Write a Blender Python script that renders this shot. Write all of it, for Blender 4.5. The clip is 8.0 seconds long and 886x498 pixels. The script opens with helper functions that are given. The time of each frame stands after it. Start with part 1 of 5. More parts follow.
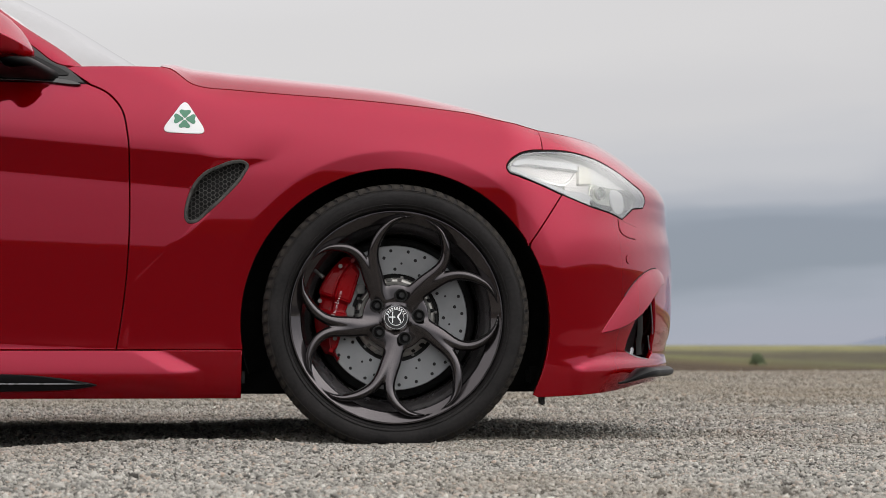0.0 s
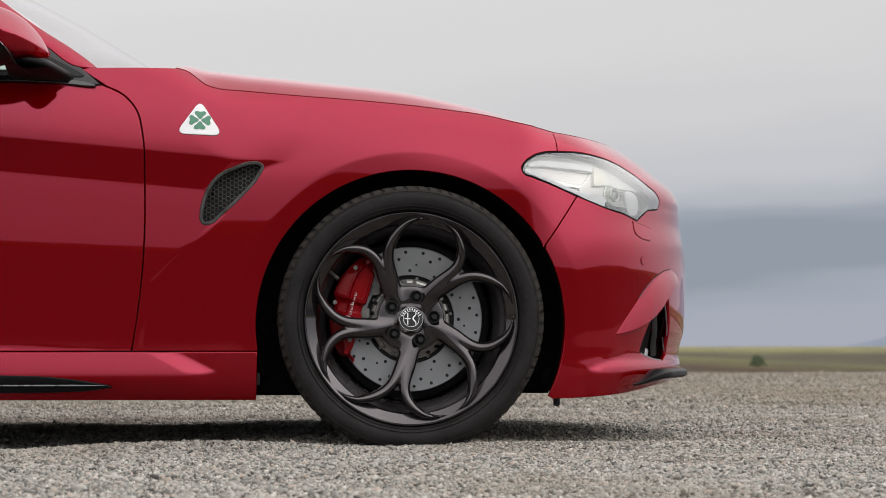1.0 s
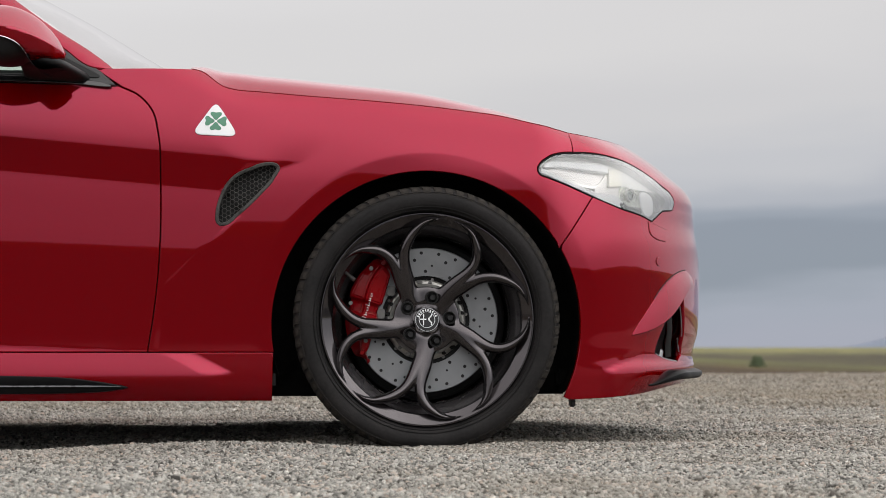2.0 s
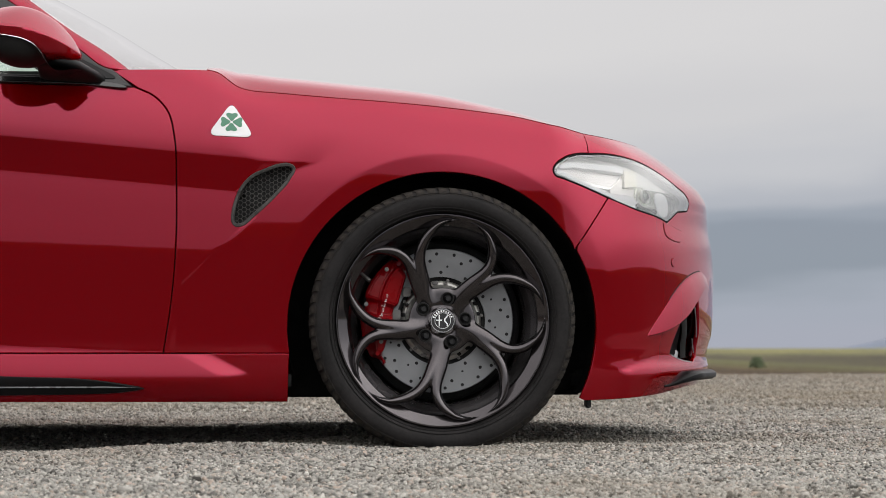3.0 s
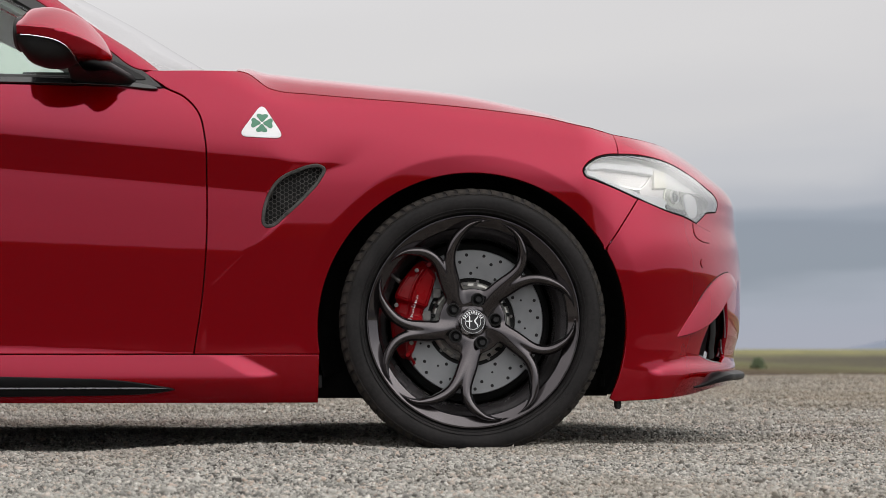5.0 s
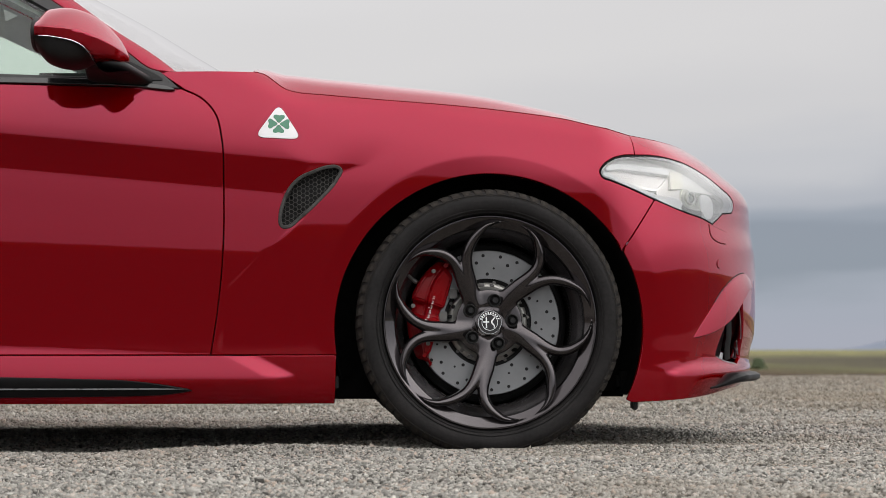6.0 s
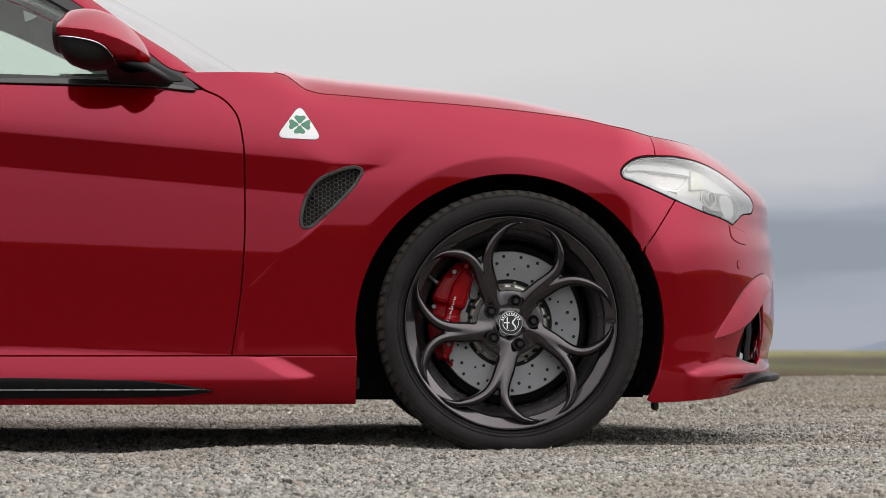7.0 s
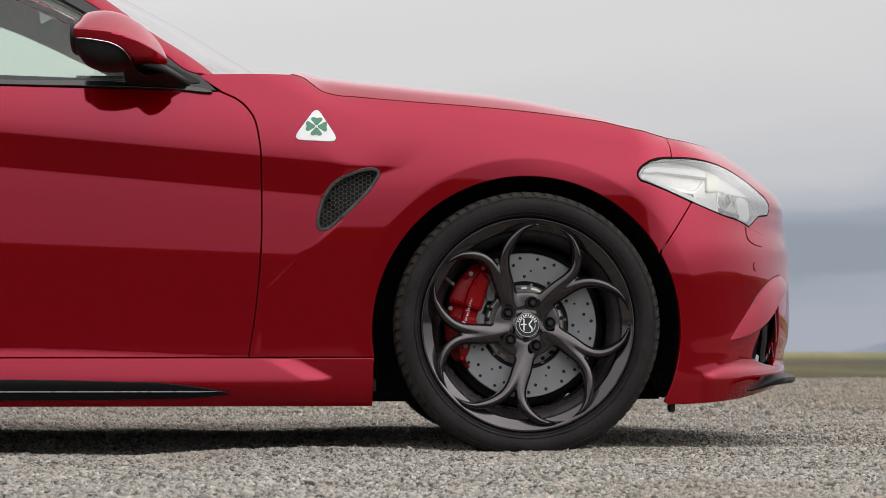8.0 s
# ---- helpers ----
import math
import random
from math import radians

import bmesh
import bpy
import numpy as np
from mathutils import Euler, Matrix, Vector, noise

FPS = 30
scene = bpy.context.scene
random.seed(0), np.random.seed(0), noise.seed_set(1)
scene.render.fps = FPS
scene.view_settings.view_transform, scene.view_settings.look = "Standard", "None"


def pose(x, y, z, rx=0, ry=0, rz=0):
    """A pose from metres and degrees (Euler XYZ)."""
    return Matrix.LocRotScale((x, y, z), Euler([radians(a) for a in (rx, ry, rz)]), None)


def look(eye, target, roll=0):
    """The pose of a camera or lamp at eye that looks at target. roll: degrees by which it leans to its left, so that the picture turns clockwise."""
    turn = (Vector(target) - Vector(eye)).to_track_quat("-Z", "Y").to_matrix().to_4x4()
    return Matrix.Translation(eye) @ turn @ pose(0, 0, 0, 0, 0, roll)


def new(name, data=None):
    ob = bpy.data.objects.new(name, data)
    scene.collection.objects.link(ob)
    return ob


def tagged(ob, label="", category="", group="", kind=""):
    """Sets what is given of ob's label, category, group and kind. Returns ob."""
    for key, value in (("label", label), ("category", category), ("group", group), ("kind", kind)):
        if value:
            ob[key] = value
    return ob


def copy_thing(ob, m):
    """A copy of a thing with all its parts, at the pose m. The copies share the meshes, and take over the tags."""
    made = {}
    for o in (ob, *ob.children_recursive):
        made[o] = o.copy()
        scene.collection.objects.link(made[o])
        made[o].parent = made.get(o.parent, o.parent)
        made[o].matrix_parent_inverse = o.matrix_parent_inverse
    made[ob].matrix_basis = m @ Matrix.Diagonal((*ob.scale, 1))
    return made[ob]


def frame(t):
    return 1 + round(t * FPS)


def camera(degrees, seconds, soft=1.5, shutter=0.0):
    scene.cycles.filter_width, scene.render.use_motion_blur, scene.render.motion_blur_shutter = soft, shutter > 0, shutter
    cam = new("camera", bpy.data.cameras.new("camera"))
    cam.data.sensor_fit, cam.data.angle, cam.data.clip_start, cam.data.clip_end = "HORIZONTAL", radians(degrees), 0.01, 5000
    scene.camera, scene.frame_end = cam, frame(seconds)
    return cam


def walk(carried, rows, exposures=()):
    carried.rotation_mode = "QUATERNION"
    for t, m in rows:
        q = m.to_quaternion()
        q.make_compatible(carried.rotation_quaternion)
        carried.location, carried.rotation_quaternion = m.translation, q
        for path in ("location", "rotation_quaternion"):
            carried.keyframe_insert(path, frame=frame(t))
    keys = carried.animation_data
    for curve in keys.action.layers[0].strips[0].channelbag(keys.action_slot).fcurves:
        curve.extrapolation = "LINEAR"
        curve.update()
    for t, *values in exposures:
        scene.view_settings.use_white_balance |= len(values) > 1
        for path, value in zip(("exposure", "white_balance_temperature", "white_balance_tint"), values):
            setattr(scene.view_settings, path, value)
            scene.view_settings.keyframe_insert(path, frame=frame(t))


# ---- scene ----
cam = camera(21.0, 8.0, soft=0.7)
cam.data.dof.use_dof, cam.data.dof.focus_distance, cam.data.dof.aperture_fstop = True, 5.70, 9.0
START, METRES, EYE, TILT = (0.1161, -6.730), 0.324, 0.255, 2.207
ROWS = [
    (0.0, 0.0, 0.0, 0.0, -0.0, 0.0, 0.0),
    (0.5, -0.056, 0.0008, 0.0, -0.01, 0.06, -0.0),
    (1.0, -0.1158, -0.0007, -0.0003, -0.01, 0.11, 0.02),
    (1.5, -0.1766, -0.0008, -0.001, -0.03, 0.14, 0.02),
    (3.0, -0.3641, -0.0025, -0.0003, -0.11, 0.24, 0.04),
    (3.5, -0.4199, -0.0027, -0.001, -0.11, 0.26, 0.07),
    (4.0, -0.4788, -0.0029, -0.0012, -0.1, 0.29, 0.07),
    (4.5, -0.5334, -0.0026, -0.0009, -0.08, 0.3, 0.07),
    (6.0, -0.7183, -0.0031, 0.0013, -0.09, 0.36, 0.09),
    (6.5, -0.7924, -0.0032, 0.0008, -0.08, 0.39, 0.11),
    (7.0, -0.8755, -0.002, 0.0014, -0.08, 0.41, 0.11),
    (7.5, -0.9405, -0.0037, 0.0011, -0.07, 0.46, 0.13),
    (8.0, -0.9999, -0.0038, 0.0022, -0.06, 0.54, 0.12),
]
walk(cam, [(t, pose(*START, EYE, TILT) @ pose(METRES * x, METRES * y, METRES * z, 90 + 0.321 * pitch, 0.321 * roll, 0.321 * yaw)) for t, x, y, z, yaw, pitch, roll in ROWS])

# ---- sky, sun, exposure ----
scene.view_settings.exposure = 0.0
world = bpy.data.worlds.new("overcast_sky")
scene.world = world
world.use_nodes = True
wn, wl = world.node_tree.nodes, world.node_tree.links
wn.clear()
SUN_EL, SUN_AZ = 52.0, 150.0


def wnode(kind, **values):
    n = wn.new(kind)
    for k, v in values.items():
        n.inputs[k].default_value = v
    return n


w_out, w_bg = wn.new("ShaderNodeOutputWorld"), wnode("ShaderNodeBackground", Strength=1.0)
sky = wn.new("ShaderNodeTexSky")
sky.sky_type, sky.sun_disc, sky.sun_elevation, sky.sun_rotation = "NISHITA", False, radians(SUN_EL), radians(SUN_AZ)
sky_dim = wn.new("ShaderNodeVectorMath")
sky_dim.operation = "SCALE"
sky_dim.inputs["Scale"].default_value = 0.09
w_tc, w_sep = wn.new("ShaderNodeTexCoord"), wn.new("ShaderNodeSeparateXYZ")
# long flat banks of cloud
w_map = wnode("ShaderNodeMapping", Scale=(3.0, 3.0, 16.0), Location=(0.35, 0.0, 0.2))
w_noise = wnode("ShaderNodeTexNoise", Scale=1.6, Detail=5.0, Roughness=0.5)
w_off = wn.new("ShaderNodeMath")
w_off.operation = "MULTIPLY_ADD"
w_off.inputs[1].default_value, w_off.inputs[2].default_value = 0.05, -0.025
w_add = wn.new("ShaderNodeMath")
w_add.operation = "ADD"
w_slant = wn.new("ShaderNodeMath")
w_slant.operation = "MULTIPLY_ADD"
w_slant.inputs[1].default_value = -0.10
w_ramp = wn.new("ShaderNodeValToRGB")
w_ramp.color_ramp.interpolation = "EASE"
w_scale = wn.new("ShaderNodeMath")
w_scale.operation = "MULTIPLY_ADD"
w_scale.inputs[1].default_value, w_scale.inputs[2].default_value = 2.0, 0.1
stops = [(0.0, (.38, .41, .48)), (.071, (.40, .43, .50)), (.095, (.38, .42, .49)), (.111, (.34, .385, .45)), (.131, (.27, .315, .375)), (.161, (.27, .31, .37)), (.177, (.32, .36, .42)),
         (.201, (.45, .475, .52)), (.231, (.57, .58, .60)), (.271, (.65, .645, .64)), (.351, (.72, .71, .69)), (.57, (.92, .91, .89)), (1.0, (1.30, 1.28, 1.25))]
el = w_ramp.color_ramp.elements
while len(el) < len(stops):
    el.new(0.5)
for e, (p, c) in zip(el, stops):
    e.position, e.color = p, (c[0] * 1.01, c[1] * .99, c[2] * 1.012, 1)
w_mix = wn.new("ShaderNodeMix")
w_mix.data_type = "RGBA"
w_mix.inputs["Factor"].default_value = 0.9
wl.new(w_tc.outputs["Generated"], w_sep.inputs[0])
wl.new(w_tc.outputs["Generated"], w_map.inputs[0])
wl.new(w_map.outputs[0], w_noise.inputs["Vector"])
wl.new(w_noise.outputs[0], w_off.inputs[0])
wl.new(w_sep.outputs["X"], w_slant.inputs[0])
wl.new(w_sep.outputs["Z"], w_slant.inputs[2])
wl.new(w_slant.outputs[0], w_add.inputs[0])
wl.new(w_off.outputs[0], w_add.inputs[1])
wl.new(w_add.outputs[0], w_scale.inputs[0])
wl.new(w_scale.outputs[0], w_ramp.inputs[0])
wl.new(sky.outputs[0], sky_dim.inputs[0])
wl.new(sky_dim.outputs[0], w_mix.inputs["A"])
# the cloud is thinner and brighter on the sun's side
w_side = wnode("ShaderNodeMapRange", **{"From Min": 0.60, "From Max": -1.05, "To Min": 0.0, "To Max": 1.0})
w_thin = wn.new("ShaderNodeValToRGB")
thin_stops = ((0.0, (.66, .675, .72)), (.09, (.71, .715, .74)), (.20, (1.08, 1.07, 1.08)), (.32, (1.66, 1.65, 1.64)), (.50, (2.50, 2.46, 2.42)), (1.0, (2.80, 2.75, 2.70)))
while len(w_thin.color_ramp.elements) < len(thin_stops):
    w_thin.color_ramp.elements.new(.5)
for e, (p, c) in zip(w_thin.color_ramp.elements, thin_stops):
    e.position, e.color = p, (*c, 1)
w_bright = wn.new("ShaderNodeMix")
w_bright.data_type = "RGBA"
wl.new(w_sep.outputs["Z"], w_thin.inputs[0])
w_lean = wn.new("ShaderNodeMath")
w_lean.operation = "MULTIPLY_ADD"
w_lean.inputs[1].default_value = -2.0
wl.new(w_sep.outputs["X"], w_lean.inputs[0])
wl.new(w_sep.outputs["Y"], w_lean.inputs[2])
wl.new(w_lean.outputs[0], w_side.inputs["Value"])
wl.new(w_side.outputs[0], w_bright.inputs["Factor"])
wl.new(w_ramp.outputs[0], w_bright.inputs["A"])
# and brighter still ahead of the car
w_ahead = wnode("ShaderNodeMapRange", **{"From Min": 0.50, "From Max": 1.0, "To Min": 1.0, "To Max": 1.45})
w_gain = wn.new("ShaderNodeVectorMath")
w_gain.operation = "SCALE"
wl.new(w_sep.outputs["X"], w_ahead.inputs["Value"])
wl.new(w_thin.outputs[0], w_gain.inputs[0])
wl.new(w_ahead.outputs[0], w_gain.inputs["Scale"])
wl.new(w_gain.outputs[0], w_bright.inputs["B"])
wl.new(w_bright.outputs["Result"], w_mix.inputs["B"])
wl.new(w_mix.outputs["Result"], w_bg.inputs["Color"])
wl.new(w_bg.outputs[0], w_out.inputs[0])
sun = new("sun", bpy.data.lights.new("sun", "SUN"))
sun.data.energy, sun.data.angle, sun.data.color = 0.2, radians(90), (1.0, .96, .9)
sun.matrix_world = look((0, 0, 20), Vector((0, 0, 20)) - Vector((math.sin(radians(SUN_AZ)) * math.cos(radians(SUN_EL)), math.cos(radians(SUN_AZ)) * math.cos(radians(SUN_EL)), math.sin(radians(SUN_EL)))))

# ---- materials ----
def material(name, color, rough=0.5, metal=0.0, coat=0.0, coat_ior=1.5, edge=(1, 1, 1), vary=0.0, scale=40.0, bump=0.0, bump_scale=300.0, rough_vary=0.0, spec=0.5, island=0.0, other=None):
    """A Principled surface with two scales of variation in colour and gloss, and a fine relief."""
    m = bpy.data.materials.new(name)
    m.use_nodes = True
    n, k = m.node_tree.nodes, m.node_tree.links
    p = n["Principled BSDF"]
    p.inputs["Base Color"].default_value = (*color, 1)
    p.inputs["Roughness"].default_value, p.inputs["Metallic"].default_value = rough, metal
    p.inputs["Coat Weight"].default_value, p.inputs["Specular IOR Level"].default_value = coat, spec
    p.inputs["Coat Roughness"].default_value, p.inputs["Coat IOR"].default_value = 0.035, coat_ior
    p.inputs["Specular Tint"].default_value = (*edge, 1)
    tc = n.new("ShaderNodeTexCoord")
    if vary or rough_vary:
        a, b = n.new("ShaderNodeTexNoise"), n.new("ShaderNodeTexNoise")
        a.inputs["Scale"].default_value, b.inputs["Scale"].default_value = scale, scale / 9
        a.inputs["Detail"].default_value = 6
        mix = n.new("ShaderNodeMath")
        mix.operation = "ADD"
        for t, i in ((a, 0), (b, 1)):
            k.new(tc.outputs["Object"], t.inputs["Vector"])
            k.new(t.outputs[0], mix.inputs[i])
        if vary:
            ramp = n.new("ShaderNodeMapRange")
            for key, v in (("From Min", .65), ("From Max", 1.35), ("To Min", 0), ("To Max", 1)):
                ramp.inputs[key].default_value = v
            blend = n.new("ShaderNodeMix")
            blend.data_type = "RGBA"
            far = other or tuple(min(1, c * (1 + vary)) for c in color)
            blend.inputs["A"].default_value = (*[c * (1 - vary) for c in color], 1)
            blend.inputs["B"].default_value = (*far, 1)
            k.new(mix.outputs[0], ramp.inputs["Value"])
            k.new(ramp.outputs[0], blend.inputs["Factor"])
            k.new(blend.outputs["Result"], p.inputs["Base Color"])
        if rough_vary:
            rr = n.new("ShaderNodeMapRange")
            for key, v in (("From Min", .6), ("From Max", 1.4), ("To Min", max(0, rough - rough_vary)), ("To Max", rough + rough_vary)):
                rr.inputs[key].default_value = v
            k.new(mix.outputs[0], rr.inputs["Value"])
            k.new(rr.outputs[0], p.inputs["Roughness"])
    if bump:
        bn, bp = n.new("ShaderNodeTexNoise"), n.new("ShaderNodeBump")
        bn.inputs["Scale"].default_value, bn.inputs["Detail"].default_value = bump_scale, 4
        bp.inputs["Strength"].default_value, bp.inputs["Distance"].default_value = bump, 0.002
        k.new(tc.outputs["Object"], bn.inputs["Vector"])
        k.new(bn.outputs[0], bp.inputs["Height"])
        k.new(bp.outputs[0], p.inputs["Normal"])
    return m


def glass_mat(name, tint, gloss=1.0, rough=0.0, ior=1.5):
    """A thin clear pane: it lets light through, tinted, and mirrors more at a slant."""
    m = bpy.data.materials.new(name)
    m.use_nodes = True
    n, k = m.node_tree.nodes, m.node_tree.links
    n.remove(n["Principled BSDF"])
    out = n["Material Output"]
    clear, shine, fres, mul, mix = n.new("ShaderNodeBsdfTransparent"), n.new("ShaderNodeBsdfGlossy"), n.new("ShaderNodeFresnel"), n.new("ShaderNodeMath"), n.new("ShaderNodeMixShader")
    clear.inputs[0].default_value = (*tint, 1)
    shine.inputs["Roughness"].default_value = rough
    fres.inputs["IOR"].default_value = ior
    mul.operation, mul.inputs[1].default_value = "MULTIPLY", gloss
    k.new(fres.outputs[0], mul.inputs[0])
    k.new(mul.outputs[0], mix.inputs[0])
    k.new(clear.outputs[0], mix.inputs[1])
    k.new(shine.outputs[0], mix.inputs[2])
    k.new(mix.outputs[0], out.inputs[0])
    return m


def car_paint():
    """Deep red lacquer: a solid red ground, crimson metal flakes in it, a clear coat on both."""
    m = material("red_metallic_paint", (.32, .0001, .0004), rough=.3, coat=1.0, coat_ior=1.39, spec=.0, rough_vary=.01, scale=60)
    n, k = m.node_tree.nodes, m.node_tree.links
    flake, mix = n.new("ShaderNodeBsdfPrincipled"), n.new("ShaderNodeMixShader")
    for key, v in (("Base Color", (.228, .0008, .030, 1)), ("Metallic", 1.0), ("Roughness", .06), ("Coat Weight", 1.0), ("Coat IOR", 1.39), ("Coat Roughness", .03), ("Specular Tint", (1, .7, .78, 1))):
        flake.inputs[key].default_value = v
    mix.inputs[0].default_value = .6
    k.new(n["Principled BSDF"].outputs[0], mix.inputs[1])
    k.new(flake.outputs[0], mix.inputs[2])
    k.new(mix.outputs[0], n["Material Output"].inputs[0])
    return m


PAINT = car_paint()
SILL_BLACK = material("satin_black_insert", (.006, .006, .0065), rough=.45, vary=.3, scale=80, spec=.14)
PAINT_IN = material("red_paint_in_shut_lines", (.10, .002, .004), rough=.6, vary=.2)
BLACK = material("black_plastic", (.007, .007, .0075), rough=.5, spec=.32, vary=.3, scale=80, bump=.15, bump_scale=900)
SATIN = material("satin_black_trim", (.014, .014, .0145), rough=.32, vary=.2, rough_vary=.06)
GLOSS = material("gloss_black", (.008, .008, .009), rough=.12, coat=.6, rough_vary=.03)
VENT_GREY = material("dusty_vent_plastic", (.020, .019, .019), rough=.5, vary=.5, scale=120, spec=.4, other=(.075, .07, .065))
LINER = material("wheel_arch_liner", (.010, .010, .010), rough=.95, vary=.4, scale=30, spec=.1)
RUBBER = material("tyre_rubber", (.0058, .0052, .0053), rough=.68, vary=.5, scale=140, bump=.5, bump_scale=420, rough_vary=.1, spec=.22, other=(.0205, .0185, .0185))
TREAD = material("dusty_tread_rubber", (.0065, .0058, .0055), rough=.85, vary=.5, scale=330, bump=1.0, bump_scale=420, spec=.15, other=(.050, .044, .038))
ALLOY = material("dark_grey_alloy", (.068, .061, .064), rough=.115, metal=.92, vary=.12, scale=30, rough_vary=.04, coat=.45)
ALLOY_IN = material("dark_alloy_barrel", (.22, .205, .21), rough=.22, metal=.85, vary=.2, scale=25, rough_vary=.08)
DISC = material("brushed_disc_steel", (.245, .248, .256), rough=.34, metal=.75, vary=.12, scale=25, bump=.1, bump_scale=600, rough_vary=.07)
STEEL = material("dark_steel", (.16, .155, .15), rough=.45, metal=.8, vary=.3, scale=60)
HAT = material("dusty_cast_aluminium", (.34, .33, .31), rough=.36, metal=.8, vary=.35, scale=55, rough_vary=.1)
DARK = material("matt_near_black", (.006, .006, .006), rough=.8, vary=.2)
CALIPER = material("red_caliper_paint", (.21, .0004, .003), rough=.3, coat=.5, coat_ior=1.3, rough_vary=.06, spec=.1)
WHITE = material("white_enamel", (.78, .79, .80), rough=.25, coat=.5, rough_vary=.04)
GREEN = material("green_enamel", (.03, .19, .10), rough=.3, coat=.5, rough_vary=.04)
CHROME = material("polished_chrome", (.75, .75, .76), rough=.12, metal=1.0, rough_vary=.04)
REFLECTOR = material("silvered_reflector", (.84, .84, .80), rough=.32, metal=.9, rough_vary=.05)
LAMP_GREY = material("pale_grey_lamp_housing", (.70, .70, .68), rough=.3, coat=.4, rough_vary=.05)
POCKET_GREY = material("grey_lamp_reflector", (.72, .70, .68), rough=.35, metal=.4, rough_vary=.06, vary=.1)
MIRRORED = material("mirrored_lamp_bowl", (.72, .74, .66), rough=.24, metal=.9, rough_vary=.05, vary=.25, scale=60)
AMBER = material("pale_amber_reflector", (.85, .83, .73), rough=.3, metal=.3, rough_vary=.05)
LENS = glass_mat("clear_lamp_lens", (.98, .98, .98), 3.0)
PROJ = glass_mat("projector_lens_glass", (.9, .93, .95), 1.6)
SCREEN = glass_mat("windscreen_glass", (.95, .965, .955), 1.7)
GLASS = glass_mat("tinted_window_glass", (.83, .93, .86), 1.2)
EDGE = material("grey_edge_line", (.22, .22, .23), rough=.3, metal=.5, rough_vary=.06)
CLOTH = material("dark_interior_trim", (.03, .03, .032), rough=.85, vary=.3, scale=50)
HEADLINER = material("grey_headliner_cloth", (.88, .89, .87), rough=.9, vary=.15, scale=80)


def ground_material():
    """Pale gravel round the car, moor grass beyond it."""
    m = bpy.data.materials.new("gravel_and_moor")
    m.use_nodes = True
    n, k = m.node_tree.nodes, m.node_tree.links
    p = n["Principled BSDF"]
    p.inputs["Roughness"].default_value = .9
    p.inputs["Specular IOR Level"].default_value = .2
    geo = n.new("ShaderNodeNewGeometry")
    sep = n.new("ShaderNodeSeparateXYZ")
    k.new(geo.outputs["Position"], sep.inputs[0])

    def tex(kind, scale, **more):
        t = n.new(kind)
        t.inputs["Scale"].default_value = scale
        for a, b in more.items():
            t.inputs[a].default_value = b
        k.new(geo.outputs["Position"], t.inputs["Vector"])
        return t

    def ramp(src, stops):
        r = n.new("ShaderNodeValToRGB")
        while len(r.color_ramp.elements) < len(stops):
            r.color_ramp.elements.new(.5)
        for e, (pos, c) in zip(r.color_ramp.elements, stops):
            e.position, e.color = pos, (*c, 1)
        k.new(src, r.inputs[0])
        return r

    def mix(fac, a, b, kind="MIX"):
        x = n.new("ShaderNodeMix")
        x.data_type, x.blend_type = "RGBA", kind
        if hasattr(fac, "links"):
            k.new(fac, x.inputs["Factor"])
        else:
            x.inputs["Factor"].default_value = fac
        k.new(a, x.inputs["A"])
        k.new(b, x.inputs["B"])
        return x.outputs["Result"]

    cells = tex("ShaderNodeTexVoronoi", 75.0)
    stone = ramp(cells.outputs["Color"], [(.0, (.09, .08, .068)), (.35, (.17, .155, .132)), (.7, (.25, .23, .20)), (1, (.36, .34, .30))])
    patch = tex("ShaderNodeTexNoise", .9, Detail=6.0)
    dirt = ramp(patch.outputs[0], [(.35, (.62, .61, .60)), (.65, (1, 1, 1))])
    gravel = mix(.7, stone.outputs[0], dirt.outputs[0], "MULTIPLY")
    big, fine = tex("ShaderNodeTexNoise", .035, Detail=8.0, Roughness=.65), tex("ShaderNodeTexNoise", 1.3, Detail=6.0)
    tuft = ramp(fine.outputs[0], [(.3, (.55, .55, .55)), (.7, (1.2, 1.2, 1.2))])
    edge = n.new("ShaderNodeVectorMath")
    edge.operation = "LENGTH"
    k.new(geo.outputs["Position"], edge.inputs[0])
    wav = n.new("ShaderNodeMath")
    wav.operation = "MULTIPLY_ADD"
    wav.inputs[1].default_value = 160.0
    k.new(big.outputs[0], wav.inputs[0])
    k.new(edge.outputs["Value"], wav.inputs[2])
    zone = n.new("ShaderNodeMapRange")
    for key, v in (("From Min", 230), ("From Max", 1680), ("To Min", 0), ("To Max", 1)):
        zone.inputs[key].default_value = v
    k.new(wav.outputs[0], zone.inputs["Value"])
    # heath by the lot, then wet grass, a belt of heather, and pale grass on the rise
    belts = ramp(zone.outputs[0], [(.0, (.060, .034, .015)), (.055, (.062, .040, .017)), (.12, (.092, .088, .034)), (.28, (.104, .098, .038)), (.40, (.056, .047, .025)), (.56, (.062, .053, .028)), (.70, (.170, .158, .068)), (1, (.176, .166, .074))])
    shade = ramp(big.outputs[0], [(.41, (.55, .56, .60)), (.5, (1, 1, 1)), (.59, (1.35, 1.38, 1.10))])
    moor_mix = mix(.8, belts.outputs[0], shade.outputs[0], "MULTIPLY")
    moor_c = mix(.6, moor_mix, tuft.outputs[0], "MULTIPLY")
    # the lot's rim, ragged
    rag = n.new("ShaderNodeMath")
    rag.operation = "MULTIPLY_ADD"
    rag.inputs[1].default_value = 4.0
    k.new(patch.outputs[0], rag.inputs[0])
    k.new(edge.outputs["Value"], rag.inputs[2])
    lim = n.new("ShaderNodeMapRange")
